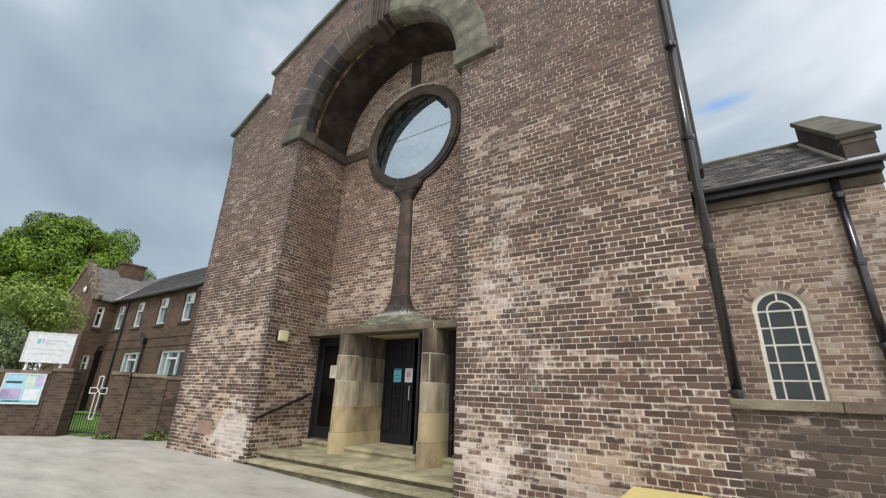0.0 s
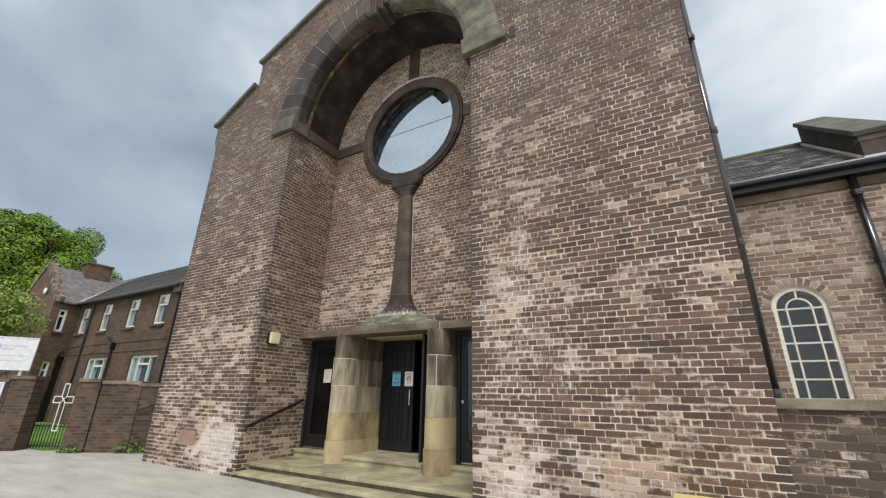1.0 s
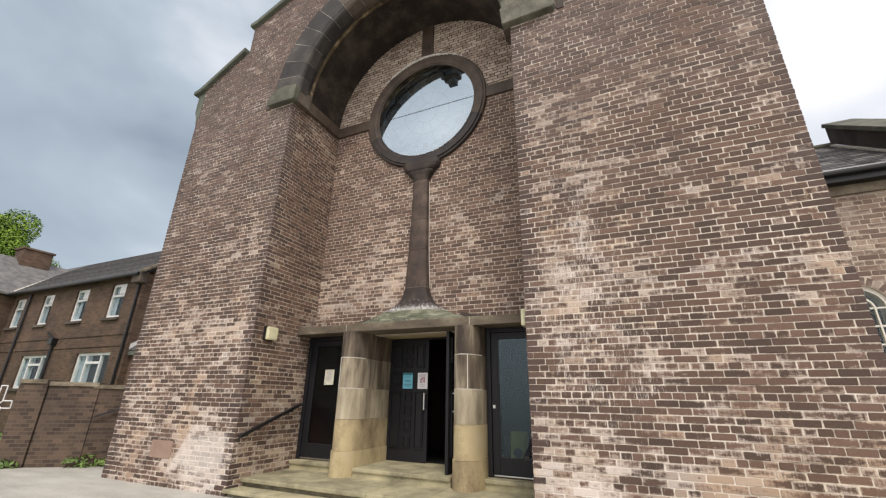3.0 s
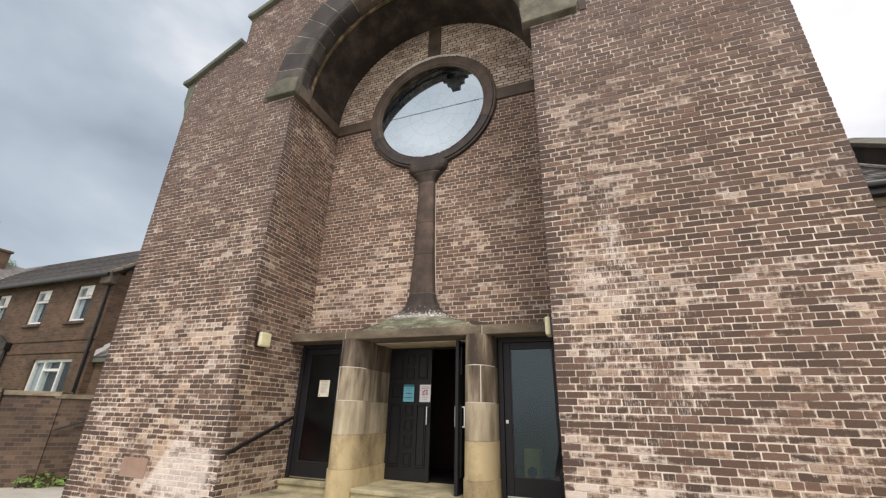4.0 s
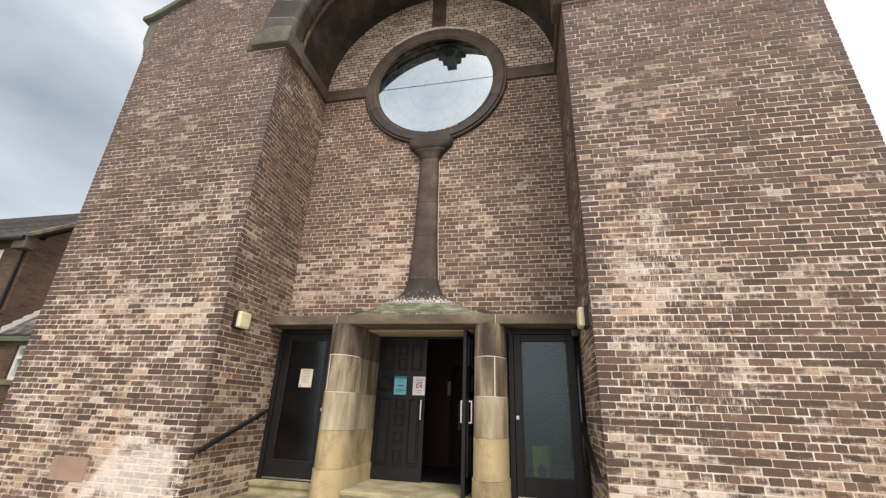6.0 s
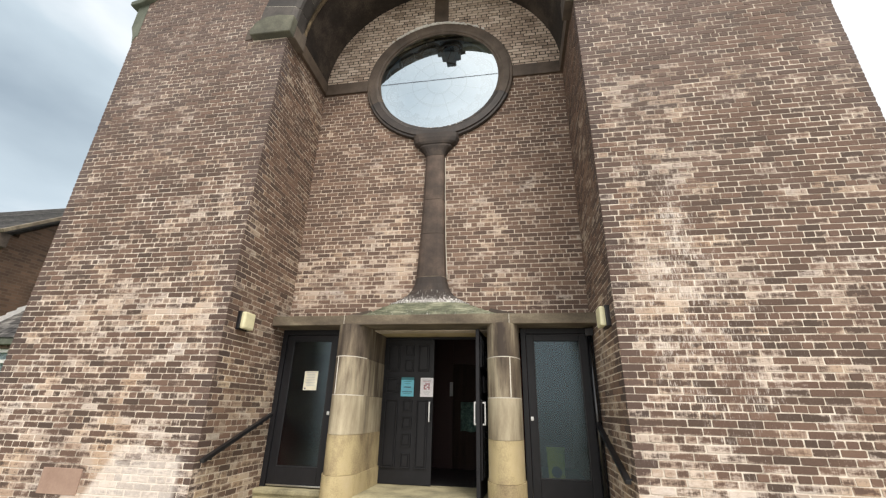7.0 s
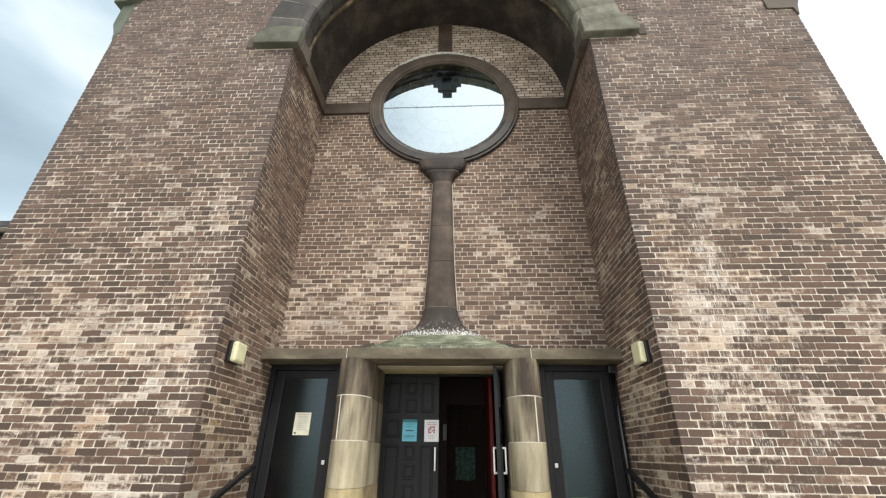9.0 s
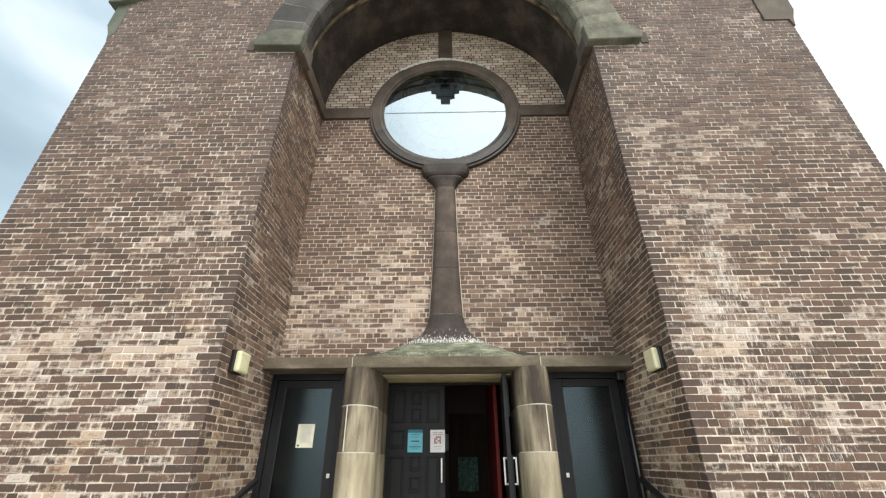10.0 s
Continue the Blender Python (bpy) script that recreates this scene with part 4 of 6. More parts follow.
def half_round(bm, levels, n=14):
    """A half column against the wall: levels of (z, half width, depth)."""
    rows = []
    for z, w, dp in levels:
        row = []
        for i in range(n + 1):
            a = math.pi * i / n
            cs, sn = math.cos(a), math.sin(a)
            k = (abs(cs) ** 3.6 + abs(sn) ** 3.6) ** (-1 / 3.6)
            row.append(bm.verts.new((w * cs * k, DEEP + 0.004 - dp * sn * k, z)))
        rows.append(row)
    for a, c in zip(rows[:-1], rows[1:]):
        for i in range(n):
            bm.faces.new((a[i], a[i + 1], c[i + 1], c[i]))
        bm.faces.new((a[n], a[0], c[0], c[n]))
    bm.faces.new(rows[0][::-1])
    bm.faces.new(rows[-1])


for lv in ([(2.95, 0.64, 0.41), (2.985, 0.632, 0.40), (3.01, 0.575, 0.36), (3.06, 0.485, 0.31), (3.13, 0.385, 0.255), (3.22, 0.318, 0.215), (3.32, 0.276, 0.19), (3.44, 0.25, 0.17)],
           [(3.446, 0.25, 0.17), (3.8, 0.23, 0.16), (4.203, 0.21, 0.15)],
           [(4.209, 0.21, 0.15), (4.853, 0.192, 0.14)],
           [(4.859, 0.192, 0.14), (5.762, 0.174, 0.13)],
           [(5.768, 0.176, 0.13), (5.83, 0.20, 0.14), (5.89, 0.24, 0.15), (5.95, 0.305, 0.165), (5.98, 0.31, 0.165)],
           [(5.985, 0.29, 0.155), (6.005, 0.345, 0.17), (6.05, 0.40, 0.18), (6.13, 0.43, 0.18), (6.25, 0.43, 0.15)]):
    bm = bmesh.new()
    half_round(bm, lv)
    under(link("drum", bm, M_FOOT if lv[0][0] < 3 or lv[0][0] > 5.7 else M_SHAFT), shaft)

bm = bmesh.new()
LINE = ((3.44, 0.25), (4.206, 0.21), (4.856, 0.192), (5.76, 0.174))
for s in (-1, 1):
    for (za, wa), (zb, wb) in zip(LINE[:-1], LINE[1:]):
        a, c = Vector((s * (wa + 0.003), DEEP - 0.008, za)), Vector((s * (wb + 0.003), DEEP - 0.008, zb))
        tube(bm, a, c, 0.007, 6)
under(link("edge_pointing", bm, M_JOINT), shaft)
bm = bmesh.new()
half_round(bm, [(3.4385, 0.2495, 0.1695), (3.4475, 0.2495, 0.1695)])
under(link("joint_pointing", bm, M_SAND_GREY), shaft)

# ---- canopy over the doors ----
canopy = empty("door_canopy", (0, 1.3, 2.61), "flat brown stone canopy with a mossy domed top over the doors", "canopy")
for x0, x1 in ((-2.412, -1.232), (-1.226, 1.226), (1.232, 2.412)):
    bm = bmesh.new()
    mid = x1 - x0 > 2
    bx(bm, (x0, 1.055 if mid else 1.07, 2.61), (x1, 1.548, 2.755), 0.010)
    under(link("canopy_stone", bm, M_CANOPY), canopy)
bm = bmesh.new()
bx(bm, (-1.226, 1.556, 2.61), (1.226, 2.30, 2.70), 0.006)
under(link("soffit_stone", bm, M_SAND_WARM), canopy)
for x in (-1.229, 1.229):
    under(box_part("pointing", (x - 0.004, 1.062, 2.612), (x + 0.004, 1.3, 2.752), M_JOINT, bev=0), canopy)
bm = bmesh.new()
half_round(bm, [(2.756, 1.20, 0.478), (2.778, 1.18, 0.472), (2.785, 1.11, 0.465), (2.807, 1.09, 0.462), (2.815, 1.01, 0.456), (2.84, 0.985, 0.454), (2.848, 0.905, 0.45),
                (2.878, 0.875, 0.447), (2.888, 0.80, 0.443), (2.916, 0.77, 0.44), (2.924, 0.71, 0.436), (2.952, 0.66, 0.425)], 24)
under(link("dome", bm, M_DOME), canopy)
for s in (-1, 1):
    bm = bmesh.new()
    prism(bm, [(s * 0.85, 2.757), (s * 1.50, 2.757), (s * 1.48, 2.80), (s * 0.95, 2.91)], 1.40, 1.552)
    under(link("flashing", bm, M_STONE_DARK), canopy)


# ---- piers between the doors ----
def pier(s):
    e = empty("door_pier", (s * 1.13, 1.2, 0.23), "round-fronted sandstone pier, sooty above and warm buff below", "pier", "door piers")
    xc, r = s * 1.13, 0.24
    levels = (0.225, 0.62, 1.11, 1.62, 2.145, 2.612)
    for k, (z0, z1) in enumerate(zip(levels[:-1], levels[1:])):
        halves = ((-1, 1),) if k != 3 else ((-1, s * 0.38 - 0.02), (s * 0.38 + 0.02, 1))
        rr = r + (0.014 if k == 0 else 0.0) - 0.002 * k
        for h0, h1 in halves:
            bm = bmesh.new()
            outline = []
            n = 26
            a0, a1 = math.acos(max(-1, min(1, h1))), math.acos(max(-1, min(1, h0)))
            for i in range(n + 1):
                a = a0 + (a1 - a0) * i / n
                outline.append((xc + rr * math.cos(a), 1.38 - (rr + 0.18) * math.sin(a)))
            outline.append((outline[-1][0], 2.24))
            outline.append((outline[0][0], 2.24))
            g = 0.002
            lo = [bm.verts.new((x, y, z0 + g)) for x, y in outline]
            hi = [bm.verts.new((x, y, z1 - g)) for x, y in outline]
            bm.faces.new(lo[::-1])
            bm.faces.new(hi)
            for i in range(len(lo)):
                j = (i + 1) % len(lo)
                bm.faces.new((lo[i], lo[j], hi[j], hi[i]))
            under(link("stone_block", bm, (M_SAND_WARM, M_SAND_WARM, M_SAND_MID, M_SAND_GREY, M_SAND_GREY)[k]), e)
    bm = bmesh.new()
    n = 18
    rj = r - 0.0035
    for z in levels[3:-1]:
        arc = [math.pi * (0.06 + 0.88 * i / n) for i in range(n + 1)]
        ring = [(xc + rj * math.cos(a), 1.38 - (rj + 0.18) * math.sin(a)) for a in arc] + [(xc - 0.1, 1.42), (xc + 0.1, 1.42)]
        a = [bm.verts.new((x, y, z - 0.006)) for x, y in ring]
        c = [bm.verts.new((x, y, z + 0.006)) for x, y in ring]
        for i in range(len(a)):
            j = (i + 1) % len(a)
            bm.faces.new((a[i], a[j], c[j], c[i]))
    bx(bm, (xc + s * 0.38 * r - 0.007, 1.38 - 0.921 * (rj + 0.18), 1.63), (xc + s * 0.38 * r + 0.007, 1.4, 2.14))
    under(link("pointing", bm, M_JOINT), e)


pier(-1)
pier(1)

# ---- steps ----
steps = empty("entrance_steps", (0, 0.3, 0.0), "shallow worn buff stone steps up to the doors", "steps")
for x0, x1 in ((-2.45, -0.55), (-0.545, 1.15), (1.155, 2.45)):
    under(box_part("step_slab", (x0, -0.03, 0.045), (x1, 0.313, 0.10), M_STEP, bev=0.012), steps)
    under(box_part("riser", (x0, 0.035, -0.3), (x1, 0.285, 0.044), M_STEP_SHADED, bev=0.004), steps)
for x0, x1 in ((-2.408, -1.3), (-1.295, 0.0), (0.005, 0.86), (0.865, 2.408)):
    under(box_part("landing_slab", (x0, 0.245, 0.165), (x1, 2.3, 0.228), M_STEP, bev=0.014), steps)
    under(box_part("riser", (x0, 0.315, 0.0), (x1, 2.2, 0.164), M_STEP_SHADED, bev=0.004), steps)
for x0, x1, y0 in ((-2.408, -1.372, 1.28), (-0.885, 0.885, 1.12), (1.372, 2.408, 1.28)):
    under(box_part("threshold", (x0, y0, 0.31), (x1, 2.3, 0.372), M_STEP, bev=0.016), steps)
    under(box_part("riser", (x0 + 0.002, y0 + 0.03, 0.2), (x1 - 0.002, 2.2, 0.309), M_STEP, bev=0.004), steps)


# ---- doors ----
def handle(parent, x, y, z0, z1, out, axis="y"):
    """A D-shaped pull handle."""
    bm = bmesh.new()
    for z in (z0, z1):
        bx(bm, (x - 0.011, min(y, y + out), z - 0.011), (x + 0.011, max(y, y + out), z + 0.011), 0.003)
    bx(bm, (x - 0.011, y + out - 0.011, z0 - 0.011), (x + 0.011, y + out + 0.011, z1 + 0.011), 0.004)
    if axis == "x":
        bmesh.ops.transform(bm, matrix=Matrix.Translation((x, y, 0)) @ Matrix.Rotation(radians(90), 4, "Z") @ Matrix.Translation((-x, -y, 0)), verts=bm.verts)
    return under(link("pull_handle", bm, M_CHROME, label="chrome pull handle"), parent)


def side_door(s, label):
    """Dark glazed side door in its frame."""
    e = empty("side_door", (s * 1.9, 1.5, 0.37), label, "door", "glazed side doors")

    def b(name, xa, xb, y0, y1, z0, z1, material, lab=""):
        lo, hi = sorted((s * xa, s * xb))
        return under(box_part(name, (lo, y0, z0), (hi, y1, z1), material, bev=0.004, label=lab), e)
    b("frame_post", 1.385, 1.455, 1.44, 1.56, 0.374, 2.605, M_CHARCOAL)
    b("frame_post", 2.33, 2.405, 1.44, 1.56, 0.374, 2.605, M_CHARCOAL)
    b("frame_head", 1.457, 2.328, 1.44, 1.56, 2.53, 2.605, M_CHARCOAL)
    b("stile", 1.46, 1.565, 1.47, 1.52, 0.385, 2.525, M_CHARCOAL)
    b("stile", 2.215, 2.325, 1.47, 1.52, 0.385, 2.525, M_CHARCOAL)
    b("top_rail", 1.567, 2.213, 1.47, 1.52, 2.425, 2.525, M_CHARCOAL)
    b("bottom_rail", 1.567, 2.213, 1.47, 1.52, 0.385, 0.64, M_CHARCOAL)
    for xa, xb in ((1.567, 1.579), (2.201, 2.213)):
        b("glazing_bead", xa, xb, 1.478, 1.49, 0.65, 2.415, M_GREY_PIPE)
    b("glazing_bead", 1.567, 2.213, 1.478, 1.49, 0.642, 0.654, M_GREY_PIPE)
    p = b("pane", 1.567, 2.213, 1.495, 1.501, 0.64, 2.425, M_DOOR_PANE)
    p.visible_shadow = False
    b("weather_bar", 1.47, 2.32, 1.455, 1.475, 0.39, 0.41, M_CHROME)
    b("lock", 1.475, 1.515, 1.458, 1.472, 1.345, 1.395, M_CHROME, "small steel lock plate")
    return e


side_door(-1, "charcoal glazed side door with a cream notice stuck on")
side_door(1, "charcoal glazed side door with a steel lock")

main_door = empty("panelled_door", (-0.48, 2.18, 0.37), "closed charcoal panelled door leaf with two notices", "door")
open_door = empty("open_door", (0.82, 2.18, 0.37), "charcoal panelled door leaf swung open outwards", "door")


def leaf(e, m):
    """A door leaf 0.90 wide along +x from its hinge, with three columns of sunk panels."""
    cols = ((0.10, 0.32), (0.40, 0.56), (0.63, 0.82))
    rows = (((0.22, 1.22), (1.32, 1.56), (1.66, 2.10)), ((0.22, 0.44), (0.52, 0.72), (0.78, 0.97), (1.03, 1.22), (1.32, 1.56), (1.66, 1.86), (1.91, 2.10)), ((0.22, 1.22), (1.66, 2.10)))
    bm = bmesh.new()
    bx(bm, (0, -0.004, 0), (0.90, 0.046, 2.19), 0.004, m)
    under(link("leaf", bm, M_CHARCOAL), e)
    for (xa, xb), rr in zip(cols, rows):
        for za, zb in rr:
            bm = bmesh.new()
            w = 0.022
            for lo, hi in (((xa, za), (xb, za + w)), ((xa, zb - w), (xb, zb)), ((xa, za + w), (xa + w, zb - w)), ((xb - w, za + w), (xb, zb - w))):
                bx(bm, (lo[0], -0.030, lo[1]), (hi[0], -0.002, hi[1]), 0.008, m)
            bx(bm, (xa + 0.035, -0.020, za + 0.035), (xb - 0.035, -0.002, zb - 0.035), 0.006, m)
            under(link("panel_moulding", bm, M_CHARCOAL), e)


leaf(main_door, pose(-0.94, 2.18, 0.378))
leaf(open_door, pose(0.845, 2.16, 0.378, 0, 0, -94) @ Matrix.Diagonal((1, -1, 1, 1)))
handle(main_door, -0.085, 2.172, 1.28, 1.56, -0.06)
for sx in (-1, 1):
    bm = bmesh.new()
    x0 = 0.79 + (-0.036 if sx < 0 else 0.02)
    for z in (1.28, 1.56):
        bx(bm, (min(x0, x0 + sx * 0.045), 1.36, z - 0.011), (max(x0, x0 + sx * 0.045), 1.382, z + 0.011), 0.003)
    bx(bm, (x0 + sx * 0.045 - 0.011, 1.36, 1.269), (x0 + sx * 0.045 + 0.011, 1.382, 1.571), 0.004)
    under(link("pull_handle", bm, M_CHROME, label="chrome pull handle"), open_door)
bm = bmesh.new()
bx(bm, (0.765, 1.30, 1.63), (0.785, 1.36, 1.70), 0.004)
under(link("latch", bm, M_CHROME), open_door)

frame_m = empty("door_frame", (0, 2.2, 0.37), "charcoal frame round the main doorway", "door frame")
for lo, hi in (((-1.0, 2.16, 0.374), (-0.945, 2.26, 2.606)), ((0.865, 2.18, 0.374), (0.92, 2.26, 2.606)), ((-0.943, 2.18, 2.575), (0.863, 2.26, 2.606))):
    under(box_part("frame_piece", lo, hi, M_CHARCOAL, bev=0.004), frame_m)


def notice(name, x0, x1, z0, z1, y, material, label, lines, pic=None):
    """A sheet of paper stuck on a door, with its writing as plain bars."""
    e = empty(name, (x0, y, z0), label, "notice", "door notices")
    under(box_part("sheet", (x0, y - 0.0025, z0), (x1, y, z1), material, bev=0), e)
    w, h = x1 - x0, z1 - z0
    for fx0, fx1, fz, th, mt in lines:
        under(box_part("writing_bar", (x0 + fx0 * w, y - 0.004, z0 + fz * h), (x0 + fx1 * w, y - 0.0026, z0 + (fz + th) * h), mt, bev=0), e)
    if pic:
        rnd = random.Random(5)
        bm = bmesh.new()
        for i in range(4):
            for j in range(4):
                if rnd.random() < 0.86:
                    bx(bm, (x0 + (0.26 + 0.12 * i) * w, y - 0.004, z0 + (0.38 + 0.085 * j) * h), (x0 + (0.37 + 0.12 * i) * w, y - 0.0026, z0 + (0.455 + 0.085 * j) * h))
        under(link("picture", bm, M_INK_RED), e)


notice("blue_notice", -0.575, -0.36, 1.645, 1.942, 2.148, M_BLUE, "light blue printed sheet on the charcoal door",
       ((0.0, 1.0, 0.86, 0.14, M_TEAL_DARK), (0.2, 0.8, 0.77, 0.025, M_TEAL_DARK), (0.25, 0.75, 0.66, 0.02, M_TEAL_DARK), (0.22, 0.78, 0.46, 0.05, M_INK), (0.12, 0.88, 0.22, 0.035, M_INK), (0.2, 0.8, 0.14, 0.02, M_TEAL_DARK)))
notice("white_notice", -0.25, -0.037, 1.643, 1.938, 2.148, M_PAPER, "white printed sheet with a small red picture on the charcoal door",
       ((0.15, 0.85, 0.86, 0.03, M_INK_GREY), (0.2, 0.8, 0.78, 0.025, M_INK_RED), (0.25, 0.75, 0.24, 0.025, M_INK_GREY), (0.3, 0.7, 0.14, 0.02, M_INK_GREY)), True)
notice("cream_notice", -1.965, -1.745, 1.69, 1.972, 1.492, M_CREAM, "cream printed sheet on the glazed side door",
       tuple((0.15 + 0.03 * (i % 3), 0.85 - 0.04 * (i % 2), 0.90 - 0.085 * i, 0.028, M_INK_GREY) for i in range(9)) + ((0.08, 0.2, 0.05, 0.08, M_INK),))

# ---- vestibule behind the doors ----
bm = bmesh.new()
bx(bm, (-2.595, 5.2, 0.3), (2.595, 5.3, 3.1))
bx(bm, (-2.595, 1.62, 0.3), (-2.45, 5.198, 3.1))
bx(bm, (2.45, 1.62, 0.3), (2.595, 5.198, 3.1))
tagged(link("wall_vestibule", bm, M_RED_WALL), "dark red painted walls of the entrance lobby", "wall", kind="structure")
bm = bmesh.new()
bx(bm, (-2.449, 2.302, 0.2), (2.449, 5.198, 0.37))
tagged(link("floor", bm, M_DARK_FLOOR), "dark tiled lobby floor", "floor", kind="structure")
bm = bmesh.new()
bx(bm, (-2.449, 2.302, 3.0), (2.449, 5.198, 3.1))
bx(bm, (-2.449, 2.242, 2.702), (2.449, 2.30, 3.0))
tagged(link("ceiling_vestibule", bm, M_WOOD), "dark lobby ceiling", "ceiling", kind="structure")
inner = empty("inner_door", (0.3, 4.2, 0.37), "dark wooden panelled inner door with a cloth hung on it", "door")
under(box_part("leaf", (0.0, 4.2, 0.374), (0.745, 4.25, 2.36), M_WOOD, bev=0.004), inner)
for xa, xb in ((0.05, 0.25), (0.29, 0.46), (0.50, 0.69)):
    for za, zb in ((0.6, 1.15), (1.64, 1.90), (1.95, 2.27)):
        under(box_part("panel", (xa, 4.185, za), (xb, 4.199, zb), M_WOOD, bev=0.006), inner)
bm = bmesh.new()
U, V = 9, 12
rnd = random.Random(31)
grid = [[bm.verts.new((0.17 + 0.36 * i / U, 4.15 + 0.014 * math.sin(i * 2.1) + rnd.uniform(-0.003, 0.003), 1.06 + 0.55 * j / V + 0.012 * math.sin(i * 0.9) * (1 - j / V)))
         for i in range(U + 1)] for j in range(V + 1)]
back = [[bm.verts.new(v.co + Vector((0, 0.008, 0))) for v in row] for row in grid]
for g in (grid, [r[::-1] for r in back]):
    for j in range(V):
        for i in range(U):
            bm.faces.new((g[j][i], g[j][i + 1], g[j + 1][i + 1], g[j + 1][i]))
tagged(link("hanging_cloth", bm, M_GREEN_PATTERN), "green patterned cloth hanging on the inner door", "cloth")
bm = bmesh.new()
bx(bm, (-0.07, 4.195, 1.72), (-0.002, 4.2, 2.0))
tagged(link("lobby_partition_notice", bm, M_INK_GREY), "grey notice on the lobby partition", "notice")
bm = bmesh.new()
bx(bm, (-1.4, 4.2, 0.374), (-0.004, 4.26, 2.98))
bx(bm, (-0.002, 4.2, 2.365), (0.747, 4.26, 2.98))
tagged(link("lobby_partition", bm, M_RED_SHADED), "red lobby partition, coloured near black for the shade inside", "partition", kind="structure")
bm = bmesh.new()
bx(bm, (0.749, 2.75, 0.374), (0.80, 4.26, 2.98))
tagged(link("lobby_side_panel", bm, M_RED_WALL), "red painted lobby side wall beside the inner door", "partition", kind="structure")

board = empty("caution_board", (1.75, 1.75, 0.37), "yellow folding floor caution board behind the glass", "sign")
for k in (0, 1):
    under(box_part("panel", (-0.11, -0.01, 0), (0.11, 0.01, 0.64), M_YELLOW, bev=0.008,
                   m=pose(1.80, 1.62 + 0.30 * k, 0.378, -12 if k == 0 else 12, 0, 8)), board)
bm = bmesh.new()
g = bmesh.ops.create_cone(bm, cap_ends=True, segments=20, radius1=0.07, radius2=0.07, depth=0.006)
bmesh.ops.transform(bm, matrix=pose(1.80, 1.62, 0.378, -12, 0, 8) @ pose(0, -0.012, 0.33, 90, 0, 0), verts=bm.verts)
under(link("symbol", bm, M_INK), board)


# ---- lamps and rails on the reveals ----
def bulkhead(s):
    e = empty("bulkhead_lamp", (s * 2.41, 0.33, 2.42), "yellowed plastic bulkhead wall lamp, unlit, on a black base", "wall lamp", "bulkhead lamps")
    for name, xa, xb, y0, y1, z0, z1, mt, bv in (("base", 2.412, 2.355, 0.22, 0.465, 2.405, 2.655, M_BLACK, 0.012), ("cover", 2.357, 2.285, 0.228, 0.457, 2.413, 2.647, M_LAMP, 0.028)):
        lo, hi = sorted((s * xa, s * xb))
        under(box_part(name, (lo, y0, z0), (hi, y1, z1), mt, bev=bv), e)


bulkhead(-1)
bulkhead(1)


def handrail(s):
    e = empty("handrail", (s * 2.33, 0.6, 0.8), "sloping black handrail fixed to the brick reveal", "handrail", "entrance handrails")
    a, c = Vector((s * 2.33, 0.02, 0.84)), Vector((s * 2.33, 1.33, 1.33))
    bm = bmesh.new()
    dl = (c - a).length
    bx(bm, (-0.03, 0, -0.024), (0.03, dl, 0.024), 0.008, Matrix.Translation(a) @ Matrix.Rotation(math.atan2(c.z - a.z, c.y - a.y), 4, "X"))
    under(link("rail", bm, M_BLACK), e)
    for f in (0.12, 0.85):
        p = a.lerp(c, f)
        bm = bmesh.new()
        tube(bm, (p.x, p.y, p.z - 0.02), (p.x, p.y, p.z - 0.06), 0.009, 8)
        tube(bm, (p.x, p.y, p.z - 0.055), (s * 2.412, p.y, p.z - 0.055), 0.009, 8)
        under(link("bracket", bm, M_BLACK), e)


handrail(-1)
handrail(1)


def downpipe(name, label, x, y, z0, z1, r, brackets, wall):
    """A round pipe with collars; wall: the direction to the wall."""
    e = empty(name, (x, y, z0), label, "drainpipe")
    bm = bmesh.new()
    tube(bm, (x, y, z0), (x, y, z1), r, 16)
    under(link("pipe", bm, M_GLOSS, smooth=True), e)
    for z in brackets:
        bm = bmesh.new()
        tube(bm, (x, y, z - 0.05), (x, y, z - 0.03), r * 1.25, 16)
        tube(bm, (x, y, z - 0.025), (x, y, z + 0.03), r * 1.35, 16)
        w = Vector(wall) * r * 2.2
        tube(bm, (x, y, z), (x + w.x, y + w.y, z), 0.012, 8)
        under(link("collar", bm, M_GLOSS), e)
    return e


downpipe("downpipe", "black iron downpipe with collars on the church flank", 5.83, 0.66, 1.50, 8.3, 0.058, (1.57, 3.36, 5.02, 6.72), (-1, 0, 0))
bm = bmesh.new()
bx(bm, (5.41, 1.20, 4.75), (5.955, 1.548, 8.3), 0.012)
tagged(link("wall_flank_pilaster", bm, M_STONE_BLACK), "dark upright stone strip on the church flank", "wall", kind="structure")
corner_pipe = downpipe("corner_pipe", "grey painted pipe in the doorway corner", 2.345, 1.38, 0.40, 2.50, 0.028, (), (1, 0, 0))
under(box_part("hopper", (2.29, 1.32, 2.48), (2.40, 1.43, 2.585), M_GREY_PIPE, bev=0.008), corner_pipe)

bm = bmesh.new()
bx(bm, (-4.42, -0.012, 0.42), (-3.86, 0.02, 0.70), 0.006)
tagged(link("stone_plaque", bm, mottled("pink_stone", [(0.3, (0.25, 0.16, 0.12)), (0.7, (0.36, 0.25, 0.19))], 4, 50, 0.85, 0.2)), "plain pinkish stone block set in the brickwork", "plaque")

# ---- grit bin ----
grit = empty("grit_bin", (5.1, -0.35, -0.2), "faded yellow plastic grit bin against the wall", "bin")
bm = bmesh.new()
bx(bm, (4.76, -0.62, -0.22), (5.42, -0.06, 0.48), 0.03)
under(link("body", bm, M_YELLOW_PALE), grit)
bm = bmesh.new()
bx(bm, (4.71, -0.68, 0.485), (5.47, -0.03, 0.57), 0.03)
